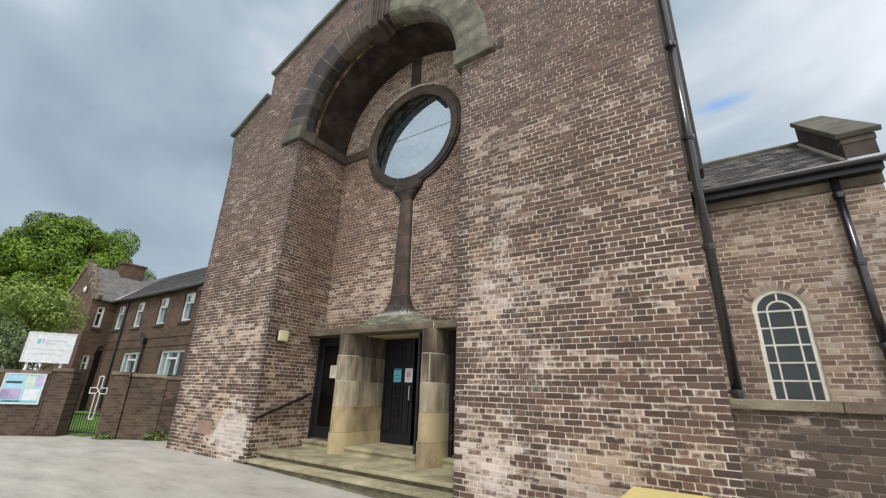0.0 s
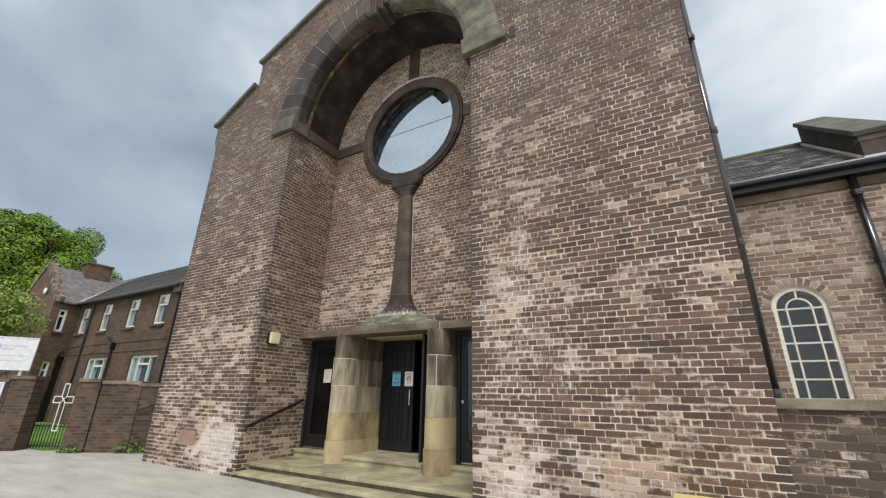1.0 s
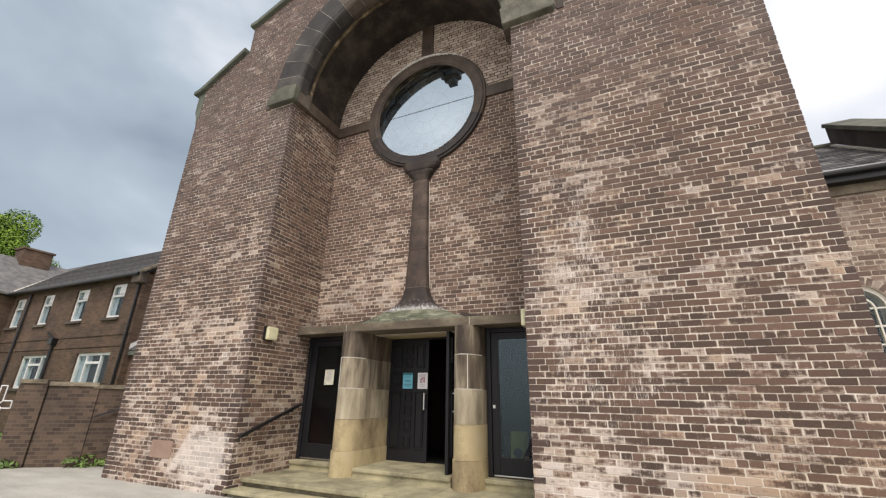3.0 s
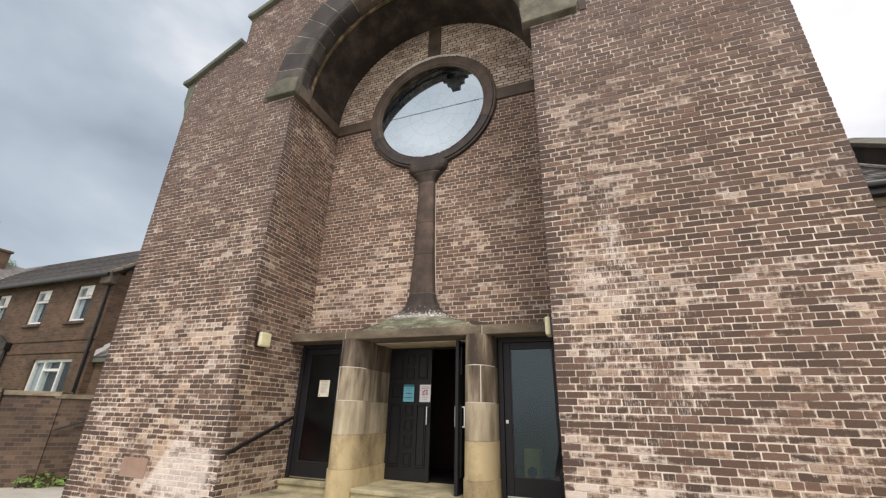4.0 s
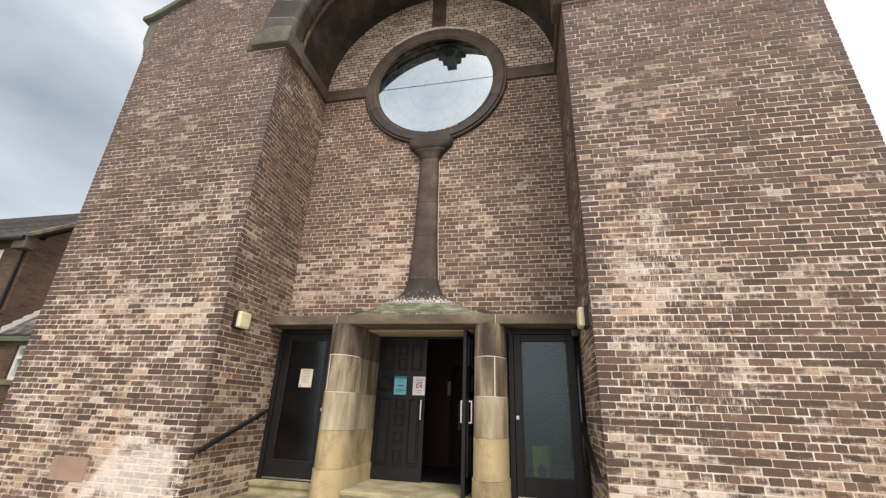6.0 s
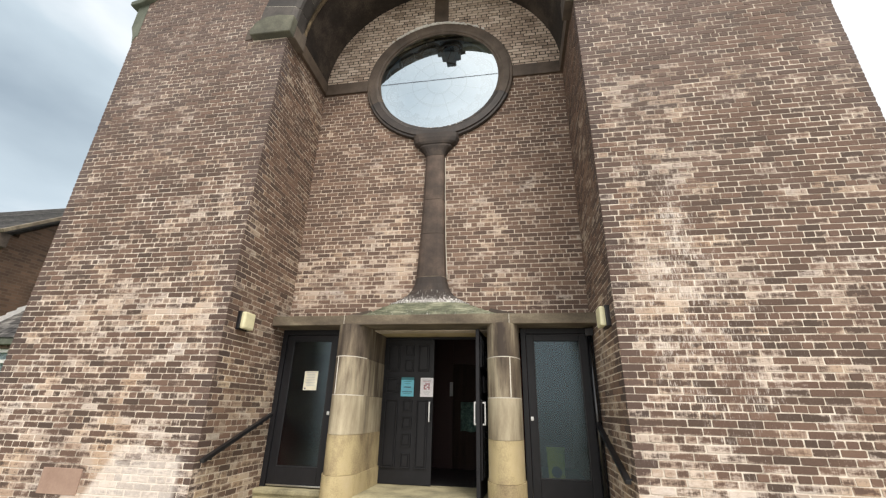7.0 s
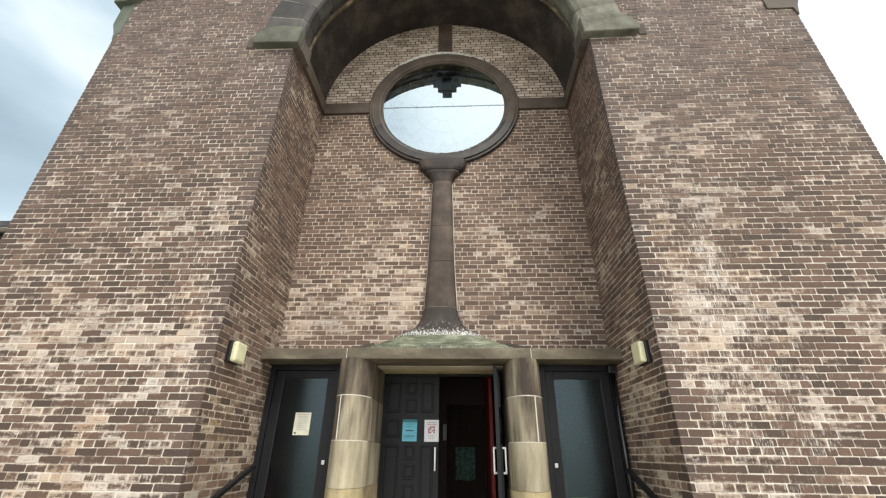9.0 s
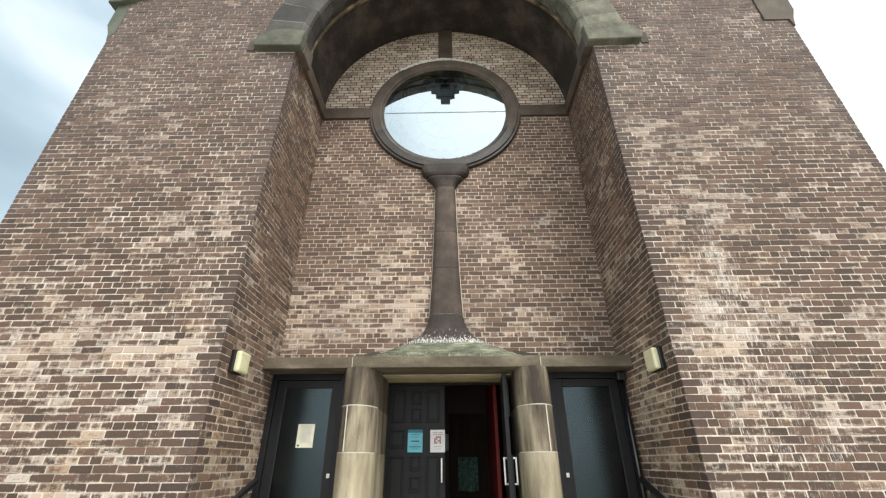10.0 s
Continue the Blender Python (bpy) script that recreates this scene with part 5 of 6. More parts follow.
under(link("lid", bm, M_YELLOW_PALE), grit)


# ---- right-hand wing, its wall, roof and window ----
def wing():
    wy = 2.17
    bm = bmesh.new()
    x0, x1, wx0, wx1, spring = 5.40, 8.0, 6.235, 6.865, 2.735
    cx, r = 0.5 * (wx0 + wx1), 0.5 * (wx1 - wx0)
    for a, c in ((x0, wx0), (wx1, x1)):
        prism(bm, [(a, -0.5), (c, -0.5), (c, 4.68), (a, 4.68)], wy, wy + 0.35)
    prism(bm, [(wx0, -0.5), (wx1, -0.5), (wx1, 1.46), (wx0, 1.46)], wy, wy + 0.35)
    xs = [cx + r * math.cos(math.pi * i / 16) for i in range(17)][::-1]
    for a, c in zip(xs[:-1], xs[1:]):
        za, zc = (spring + math.sqrt(max(0, r * r - (v - cx) ** 2)) for v in (a, c))
        prism(bm, [(a, za), (c, zc), (c, 4.68), (a, 4.68)], wy, wy + 0.35)
    bx(bm, (x1 - 0.35, wy + 0.352, -0.5), (x1, 6.0, 4.68))
    prism_pts = [(wy + 0.352, 4.68), (6.0, 4.68), (4.1, 6.2)]
    a = [bm.verts.new((x1 - 0.35, y, z)) for y, z in prism_pts]
    c = [bm.verts.new((x1, y, z)) for y, z in prism_pts]
    bm.faces.new(a)
    bm.faces.new(c[::-1])
    for i in range(3):
        bm.faces.new((a[i], c[i], c[(i + 1) % 3], a[(i + 1) % 3]))
    w = link("wall_wing", bm, M_MORTAR_IN)
    tagged(w, "pinkish brown brick wall of the side wing", "wall", kind="structure")

    def spans(z):
        if z < 1.46:
            return ((5.74, x1),)
        hole = r if z < spring else math.sqrt(max(0.0, (r + 0.13) ** 2 - (z - spring) ** 2))
        return ((5.74, cx - hole), (cx + hole, x1)) if hole > 0.02 else ((5.74, x1),)
    # arch of bricks on edge
    bm = bmesh.new()
    for i in range(15):
        a_ = math.pi * (i + 0.5) / 15
        m = Matrix.Translation((cx, wy, spring)) @ Matrix.Rotation(-a_, 4, "Y")
        bx(bm, (r + 0.012, -0.007, -0.031), (r + 0.122, 0.01, 0.031), 0.003, m)
    part("arch_brickwork", bm, M_ARCH_BRICK, w)
    # window
    win = empty("window_2", (cx, wy, 1.5), "round-headed window with white glazing bars and dark panes", "window", kind="structure")
    y0, y1 = wy + 0.03, wy + 0.10
    bm = bmesh.new()
    t = 0.056
    sweep_ring(bm, [(r - t, y0), (r, y0), (r, y1), (r - t, y1)], (cx, spring), 0, math.pi, 20)
    bx(bm, (wx0, y0, 1.46), (wx0 + t, y1, spring))
    bx(bm, (wx1 - t, y0, 1.46), (wx1, y1, spring))
    bx(bm, (wx0 + t, y0, 1.46), (wx1 - t, y1, 1.52))
    under(link("window_frame", bm, M_CREAM_PAINT), win)
    zs = [1.52 + (spring - 1.52) * k / 5 for k in range(1, 6)]
    for z in zs:
        under(box_part("glazing_bar", (wx0 + t, y0 + 0.01, z - 0.011), (wx1 - t, y1 - 0.01, z + 0.011), M_CREAM_PAINT, bev=0.003), win)
    for x in (wx0 + t + 0.115, wx1 - t - 0.115):
        under(box_part("glazing_bar", (x - 0.011, y0 + 0.008, 1.52), (x + 0.011, y1 - 0.008, spring), M_CREAM_PAINT, bev=0.003), win)
    bm = bmesh.new()
    rb = r - t - 0.115
    sweep_ring(bm, [(rb - 0.011, y0 + 0.008), (rb + 0.011, y0 + 0.008), (rb + 0.011, y1 - 0.008), (rb - 0.011, y1 - 0.008)], (cx, spring), 0, math.pi, 14)
    bx(bm, (cx - 0.011, y0 + 0.008, spring + rb), (cx + 0.011, y1 - 0.008, spring + r - t))
    under(link("curved_bar", bm, M_CREAM_PAINT), win)
    bm = bmesh.new()
    pts = [(wx0 + t - 0.01, 1.5), (wx1 - t + 0.01, 1.5)] + [(cx + (r - t + 0.01) * math.cos(math.pi * i / 16), spring + (r - t + 0.01) * math.sin(math.pi * i / 16)) for i in range(17)]
    prism(bm, pts, wy + 0.06, wy + 0.066)
    p = under(link("pane", bm, M_WIN_PANE), win)
    p.visible_shadow = False
    # added dark sheet standing for the shade of the room behind the glass
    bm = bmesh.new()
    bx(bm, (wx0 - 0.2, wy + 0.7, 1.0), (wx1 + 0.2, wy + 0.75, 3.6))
    tagged(link("unlit_room_sheet", bm, M_CHARCOAL), "dark sheet standing for the unlit room behind the wing window", "lining", kind="structure")
    under(box_part("window_sill", (wx0 - 0.05, wy - 0.05, 1.38), (wx1 + 0.05, wy + 0.12, 1.455), M_CANOPY, bev=0.008), win)
    # roof of slates, gutter, raised gable coping
    roof = empty("wing_roof", (6.9, 3.2, 4.7), "grey slate roof of the side wing with a black gutter", "roof")
    sl = math.atan2(6.22 - 4.74, 4.1 - 1.97)
    ln = math.hypot(6.22 - 4.74, 4.1 - 1.97)
    base = Matrix.Translation((5.42, 1.97, 4.74)) @ Matrix.Rotation(sl, 4, "X")
    bm = bmesh.new()
    bx(bm, (0, 0, -0.06), (2.3, ln, -0.012), 0, base)
    under(link("deck", bm, M_SLATE), roof)
    bm = bmesh.new()
    rnd = random.Random(3)
    k = 0
    while k * 0.135 < ln:
        x = -0.12 * (k % 2)
        while x < 2.28:
            y0_ = k * 0.135
            m = base @ pose(0, y0_, 0.012 + rnd.uniform(0, 0.005), -3.2)
            bx(bm, (max(0, x) + 0.003, 0, -0.004), (min(2.28, x + 0.24), 0.18, 0.012), 0, m)
            x += 0.245
        k += 1
    ob = under(link("slate", bm, M_SLATE_WING), roof)
    tagged(ob, kind="stuff")
    bm = bmesh.new()
    tube(bm, (5.42, 4.1, 6.26), (7.7, 4.1, 6.26), 0.06, 8)
    under(link("ridge_tile", bm, M_STONE_GREEN), roof)
    bm = bmesh.new()
    bx(bm, (5.45, 1.88, 4.65), (8.06, 2.0, 4.74), 0.03)
    bx(bm, (5.45, 1.98, 4.56), (8.02, 2.168, 4.70), 0.005)
    under(link("gutter", bm, M_BLACK, label="black moulded gutter"), roof)
    under(box_part("cornice", (5.742, 2.12, 4.41), (8.02, 2.166, 4.557), M_CANOPY, bev=0.008), roof)
    bm = bmesh.new()
    bx(bm, (2.20, 0.03, 0.004), (2.262, ln, 0.055), 0.008, base)
    under(link("mortar_fillet", bm, M_JOINT), roof)
    gc = empty("gable_parapet", (7.85, 3.0, 4.8), "raised stone parapet ending the wing roof", "parapet")
    bm = bmesh.new()
    pts = [(1.90, 4.76), (4.1, 6.3), (4.1, 6.675), (1.98, 5.155), (1.90, 5.098)]
    a = [bm.verts.new((7.66, y, z)) for y, z in pts]
    c = [bm.verts.new((8.0, y, z)) for y, z in pts]
    bm.faces.new(a)
    bm.faces.new(c[::-1])
    for i in range(5):
        bm.faces.new((a[i], c[i], c[(i + 1) % 5], a[(i + 1) % 5]))
    under(link("body", bm, M_STONE_DARK), gc)
    bm = bmesh.new()
    m = Matrix.Translation((7.60, 1.86, 5.07)) @ Matrix.Rotation(math.atan2(1.52, 2.12), 4, "X")
    bx(bm, (0, 0, 0), (0.48, 2.75, 0.08), 0.012, m)
    under(link("coping_stone", bm, M_STONE_DARK_GREEN), gc)
    under(box_part("moulding", (7.645, 1.885, 4.99), (8.02, 2.06, 5.085), M_STONE_DARK, bev=0.015), gc)
    downpipe("wing_downpipe", "black downpipe on the wing wall", 7.50, 2.06, 1.5, 4.6, 0.052, (4.3, 3.3, 2.2), (0, 1, 0))
    return w, spans


wall_wing, wing_spans = wing()

# low wall with a stone coping in front of the wing
bm = bmesh.new()
bx(bm, (5.733, 0.20, -0.5), (14, 0.50, 1.395))
wall_low = link("wall_low", bm, M_MORTAR_LOW)
tagged(wall_low, "dark damp brick boundary wall beside the church", "wall", kind="structure")
cop = empty("wall_coping", (8, 0.3, 1.4), "flat grey stone coping on the boundary wall", "coping")
x = 5.735
while x < 13.9:
    under(box_part("coping_stone", (x, 0.13, 1.397), (x + 0.895, 0.56, 1.50), M_CANOPY, bev=0.012), cop)
    x += 0.90


# ---- house beside the church ----
def casement(parent, w, h, at, turn=0, mullions=0, transom=0.68, wide=False):
    """A white window; wide ones have a tall casement each side of a fixed light under a transom."""
    m = Matrix.Translation(at) @ Matrix.Rotation(radians(turn), 4, "Z")
    t = 0.085
    bm = bmesh.new()
    us = [-w / 2] + [-w / 2 + w * k / (mullions + 1) for k in range(1, mullions + 1)] + [w / 2]
    zs = [0, h * transom, h] if transom else [0, h]
    lights = [(a + t * (1 if i == 0 else 0.45), c - t * (1 if i == len(us) - 2 else 0.45), p + t * (1 if j == 0 else 0.45), q - t * (1 if j == len(zs) - 2 else 0.45))
              for i, (a, c) in enumerate(zip(us[:-1], us[1:])) for j, (p, q) in enumerate(zip(zs[:-1], zs[1:]))]
    if wide:
        a, c = -w * 0.22, w * 0.20
        lights = [(-w / 2 + t, a - t * 0.4, t, h - t), (a + t * 0.4, c - t * 0.4, t, h * transom - t * 0.45), (a + t * 0.4, c - t * 0.4, h * transom + t * 0.45, h - t), (c + t * 0.4, w / 2 - t, t, h - t)]
    wall_with_holes(bm, -w / 2, w / 2, 0, h, lights, lambda u, d, z: m @ Vector((u, -0.03 + 0.36 * d, z)))
    bmesh.ops.remove_doubles(bm, verts=bm.verts, dist=1e-4)
    win = under(link("window", bm, M_WHITE, label="white framed casement window"), parent)

    def sub(name, lo, hi, mt, bev=0.0):
        b2 = bmesh.new()
        bx(b2, lo, hi, bev, m)
        ob = link(name, b2, mt)
        ob.parent = win
        return ob
    sub("pane", (-w / 2 + 0.02, 0.01, 0.02), (w / 2 - 0.02, 0.016, h - 0.02), M_WIN_PANE)
    sub("curtain", (-w / 2 + 0.05, 0.07, 0.03), (-w / 2 + w * 0.36, 0.085, h - 0.03), M_INK_GREY)
    # dark plate in place of the unlit room behind this pane
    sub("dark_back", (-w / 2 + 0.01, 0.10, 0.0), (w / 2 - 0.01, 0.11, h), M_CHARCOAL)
    sub("sill", (-w / 2 - 0.07, -0.17, -0.10), (w / 2 + 0.06, 0.05, -0.005), M_STONE_DARK, 0.01)
    sub("lintel", (-w / 2 - 0.08, -0.012, h + 0.004), (w / 2 + 0.08, 0.05, h + 0.12), M_HOUSE_BRICK, 0.004)
    return win


def wall_with_holes(bm, u0, u1, z0, z1, holes, to3):
    """Wall slab cut round rectangular holes (ua, ub, za, zb); to3(u, d, z) gives the place."""
    us = sorted({u0, u1, *[h for q in holes for h in q[:2]]})
    zs = sorted({z0, z1, *[h for q in holes for h in q[2:]]})
    for a, c in zip(us[:-1], us[1:]):
        for p, q in zip(zs[:-1], zs[1:]):
            mu, mz = (a + c) / 2, (p + q) / 2
            if any(h[0] < mu < h[1] and h[2] < mz < h[3] for h in holes):
                continue
            vs = [bm.verts.new(to3(u, d, z)) for d in (0, 0.25) for u, z in ((a, p), (c, p), (c, q), (a, q))]
            for f in ((0, 1, 2, 3), (7, 6, 5, 4), (0, 4, 5, 1), (1, 5, 6, 2), (2, 6, 7, 3), (3, 7, 4, 0)):
                bm.faces.new([vs[i] for i in f])


def build_house():
    house = empty("house", (-15.5, 3.05, 0), "two-storey dark brown brick house with slate roof and white windows", "house")
    fy = 3.05
    up = [(-12.98, 0.86), (-15.28, 0.86), (-17.72, 0.80), (-19.95, 0.80)]
    lowr = [(-13.40, 2.02, 1.60, 1.16, 1), (-17.25, 2.02, 1.56, 1.20, 1)]
    holes = [(x - w / 2, x + w / 2, 3.95, 5.17) for x, w in up] + [(x - w / 2, x + w / 2, z, z + h) for x, w, z, h, _ in lowr]
    bm = bmesh.new()
    wall_with_holes(bm, -20.9, -11.59, -0.2, 5.45, holes, lambda u, d, z: (u, fy + d, z))
    bmesh.ops.remove_doubles(bm, verts=bm.verts, dist=1e-4)
    under(link("wall", bm, M_HOUSE_BRICK), house)
    # gable end towards the church
    bm = bmesh.new()
    pts = [(fy + 0.252, -0.2), (9.0, -0.2), (9.0, 5.45), (6.0, 7.72), (fy + 0.252, 5.56)]
    a = [bm.verts.new((-11.84, y, z)) for y, z in pts]
    c = [bm.verts.new((-11.59, y, z)) for y, z in pts]
    bm.faces.new(a)
    bm.faces.new(c[::-1])
    for i in range(5):
        bm.faces.new((a[i], c[i], c[(i + 1) % 5], a[(i + 1) % 5]))
    under(link("gable_wall", bm, M_HOUSE_BRICK), house)
    for x, w in up:
        casement(house, w, 1.22, (x, fy + 0.09, 3.95), 0, 0, 0.66)
        under(box_part("opening_light", (x + 0.02, fy + 0.03, 4.0 + 0.80), (x + w / 2, fy + 0.055, 5.15), M_WHITE, bev=0.02), house)
    for x, w, z, h, k in lowr:
        casement(house, w, h, (x, fy + 0.09, z), 0, k, 0.72, True)
    for z in (3.33, 2.95):
        under(box_part("string_course", (-20.5, fy - 0.03, z), (-11.59, fy - 0.001, z + 0.07), M_HOUSE_BRICK, bev=0.008), house)
    under(box_part("kneeler", (-11.91, fy - 0.26, 5.05), (-11.45, fy - 0.005, 5.42), M_STONE_DARK, bev=0.03), house)
    # slated main roof
    bm = bmesh.new()
    pts = [(fy - 0.28, 5.40), (6.0, 7.88), (9.3, 5.3), (9.3, 5.2), (6.0, 7.76), (fy - 0.28, 5.30)]
    a = [bm.verts.new((-26.0, y, z)) for y, z in pts]
    c = [bm.verts.new((-11.47, y, z)) for y, z in pts]
    bm.faces.new(a)
    bm.faces.new(c[::-1])
    for i in range(6):
        bm.faces.new((a[i], c[i], c[(i + 1) % 6], a[(i + 1) % 6]))
    under(link("roof", bm, M_SLATE), house)
    ang, ln = math.atan2(7.88 - 5.40, 6.0 - fy + 0.28), math.hypot(7.88 - 5.40, 6.0 - fy + 0.28)
    base = Matrix.Translation((-22.0, fy - 0.28, 5.41)) @ Matrix.Rotation(ang, 4, "X")
    bm = bmesh.new()
    for k in range(int(ln / 0.22)):
        bx(bm, (0, k * 0.22, -0.002), (10.51, k * 0.22 + 0.02, 0.018), 0, base)
    tagged(under(link("slate_course", bm, M_SLATE), house), kind="stuff")
    # barge strip on the gable end
    bm = bmesh.new()
    bx(bm, (10.55, 0, -0.03), (10.69, ln, 0.06), 0.01, base)
    under(link("verge", bm, M_CANOPY), house)
    bm = bmesh.new()
    tube(bm, (-20.9, fy - 0.3, 5.34), (-11.49, fy - 0.3, 5.34), 0.06, 8)
    under(link("gutter", bm, M_BLACK), house)
    for x, z0, z1 in ((-11.71, 0.2, 5.3), (-19.1, 0.2, 5.3)):
        bm = bmesh.new()
        tube(bm, (x, fy - 0.07, z0), (x, fy - 0.07, z1), 0.045, 8)
        under(link("drainpipe", bm, M_BLACK), house)
    bm = bmesh.new()
    tube(bm, (-16.1, fy - 0.08, 0.2), (-16.1, fy - 0.08, 3.15), 0.05, 8)
    bx(bm, (-16.24, fy - 0.2, 3.1), (-15.96, fy - 0.01, 3.35), 0.03)
    tube(bm, (-16.1, fy - 0.08, 3.3), (-16.8, fy - 0.06, 3.62), 0.035, 8)
    under(link("waste_pipe", bm, M_BLACK), house)
    # front wing with its gable
    wx, wy = -20.62, 1.95
    holes = [(2.24, 2.56, 4.02, 5.06), (2.25, 2.53, 1.36, 2.64), (2.70, 3.0, -0.1, 2.9)]
    bm = bmesh.new()
    wall_with_holes(bm, wy + 0.256, 3.046, -0.2, 5.35, holes, lambda u, d, z: (wx - d, u, z))
    bmesh.ops.remove_doubles(bm, verts=bm.verts, dist=1e-4)
    under(link("wing_wall", bm, M_HOUSE_BRICK), house)
    bm = bmesh.new()
    prism(bm, [(-25.4, -0.2), (wx, -0.2), (wx, 5.48), (-23.0, 7.48), (-25.4, 5.48)], wy - 0.02, wy + 0.25)
    under(link("wing_gable", bm, M_HOUSE_BRICK), house)
    for s in (-1, 1):
        bm = bmesh.new()
        x_e = -23.0 + s * 2.50
        prism(bm, [(x_e, 5.38), (x_e, 5.62), (-23.0, 7.70), (-23.0, 7.44)], wy - 0.08, wy + 0.30)
        under(link("gable_coping", bm, M_SAND_GREY), house)
        bm = bmesh.new()
        x_e = -23.0 + s * 2.58
        prism(bm, [(x_e, 5.34), (x_e, 5.44), (-23.0, 7.53), (-23.0, 7.43)], wy + 0.302, 6.2)
        under(link("wing_roof", bm, M_SLATE), house)
    for y0, w, z, h in ((2.40, 0.32, 4.02, 1.04), (2.39, 0.28, 1.36, 1.28)):
        casement(house, w, h, (wx - 0.09, y0, z), 90, 0, 0.7)
    bm = bmesh.new()
    bx(bm, (wx - 0.2, 2.69, -0.1), (wx - 0.12, 3.01, 2.92), 0.01)
    under(link("porch_door", bm, M_BLACK), house)
    bm = bmesh.new()
    sweep_pts = [(2.85 + 0.2 * math.cos(math.pi * i / 10), 2.75 + 0.42 * math.sin(math.pi * i / 10)) for i in range(11)]
    for (ya, za), (yb, zb) in zip(sweep_pts[:-1], sweep_pts[1:]):
        tube(bm, (wx + 0.02, ya, za), (wx + 0.02, yb, zb), 0.05, 6)
    under(link("porch_arch", bm, M_STONE_DARK), house)
    # valley flashing and chimney
    bm = bmesh.new()
    tube(bm, (-20.45, 2.85, 5.50), (-22.9, 5.6, 7.50), 0.04, 6)
    under(link("valley", bm, M_JOINT), house)
    bm = bmesh.new()
    bx(bm, (-23.3, 3.35, 6.5), (-22.5, 4.5, 7.92), 0.01)
    bx(bm, (-23.36, 3.29, 7.925), (-22.44, 4.56, 8.03), 0.02)
    under(link("chimney", bm, M_HOUSE_BRICK), house)
    bm = bmesh.new()
    bmesh.ops.create_uvsphere(bm, u_segments=12, v_segments=8, radius=0.16, matrix=pose(-21.9, wy - 0.12, 6.0) @ Matrix.Diagonal((1, 0.35, 1, 1)))
    under(link("alarm_box", bm, M_WHITE), house)
    # low slated link to the church
    ln_ = empty("lean_to", (-10, 4.2, 0), "low brick lean-to with slates, white stepped flashing and a white window", "outbuilding")
    bm = bmesh.new()
    wall_with_holes(bm, -11.575, -6.0, -0.2, 2.64, [(-10.98, -9.3, 1.72, 2.56)], lambda u, d, z: (u, 3.25 + d, z))
    bmesh.ops.remove_doubles(bm, verts=bm.verts, dist=1e-4)
    under(link("wall", bm, M_HOUSE_BRICK), ln_)
    casement(ln_, 1.68, 0.84, (-10.14, 3.34, 1.72), 0, 2, 0.66)
    under(box_part("fascia", (-11.575, 3.13, 2.642), (-6.0, 3.55, 2.77), M_COPING, bev=0.01), ln_)
    rise, run = 2.05, 2.25
    ln = math.hypot(rise, run)
    base = Matrix.Translation((-11.57, 3.12, 2.79)) @ Matrix.Rotation(math.atan2(rise, run), 4, "X")
    bm = bmesh.new()
    bx(bm, (0, 0, -0.05), (5.5, ln, 0), 0, base)
    under(link("deck", bm, M_SLATE), ln_)
    rnd = random.Random(9)
    bm = bmesh.new()
    for k in range(int(ln / 0.2)):
        x = -0.13 * (k % 2)
        while x < 2.6:
            bx(bm, (max(0, x) + 0.004, 0, 0.0), (x + 0.256, 0.26, 0.012), 0, base @ pose(0, k * 0.2, 0.006 + rnd.uniform(0, 0.004), -2.5))
            x += 0.26
    tagged(under(link("slate", bm, M_SLATE_WING), ln_), kind="stuff")
    # stepped white flashing up the gable wall
    n_step = int(ln / 0.24)
    for k in range(n_step):
        y0 = 3.14 + run * k / n_step
        z0 = 2.80 + rise * k / n_step
        dy, dz = run / n_step, rise / n_step
        bm = bmesh.new()
        a = [bm.verts.new((-11.586, y, z)) for y, z in ((y0, z0), (y0 + dy, z0 + dz), (y0 + dy, z0 + dz + 0.16), (y0, z0 + 0.16 + 0.3 * dz))]
        c = [bm.verts.new((-11.574, v.co.y, v.co.z)) for v in a]
        bm.faces.new(a)
        bm.faces.new(c[::-1])
        for i in range(4):
            bm.faces.new((a[i], c[i], c[(i + 1) % 4], a[(i + 1) % 4]))
        under(link("flashing_step", bm, M_WHITE), ln_)


build_house()


# ---- boundary walls, gate, signs ----
def wall_run(name, p, q, h, label, thick=0.34):
    p, q = Vector(p), Vector(q)
    m = Matrix.Translation((p.x, p.y, 0)) @ Matrix.Rotation(math.atan2(q.y - p.y, q.x - p.x), 4, "Z")
    d = (q - p).length
    bm = bmesh.new()
    bx(bm, (0, -thick / 2, -0.3), (d, thick / 2, h - 0.09), 0.004, m)
    w = link(name, bm, M_YARD_BRICK)
    tagged(w, label, "wall", kind="structure")
    bm = bmesh.new()
    n = max(1, round(d / 0.75))
    for i in range(n):
        bx(bm, (d * i / n + 0.003, -thick / 2 - 0.035, h - 0.088), (d * (i + 1) / n - 0.003, thick / 2 + 0.035, h), 0.01, m)
    part("coping", bm, M_CANOPY, w)
    return m


wall_run("wall_yard_pier", (-8.595, -0.36), (-8.185, -0.045), 1.72, "brown brick gate pier", 0.42)
wall_run("wall_yard", (-8.17, -0.035), (-7.40, 0.54), 1.68, "brown brick yard wall with stone coping")
wall_run("wall_yard_return", (-7.52, 0.44), (-6.35, 1.9), 1.64, "brown brick yard wall turning towards the church")
wall_run("wall_garden_pier", (-10.20, -1.20), (-9.75, -0.85), 1.76, "brown brick gate pier beside the notice board", 0.46)
wall_run("wall_garden", (-13.5, -4.6), (-10.22, -1.26), 1.68, "long brown brick garden wall")
bm = bmesh.new()
tube(bm, (-8.22, -0.14, 0.0), (-8.22, -0.14, 1.6), 0.022, 6)
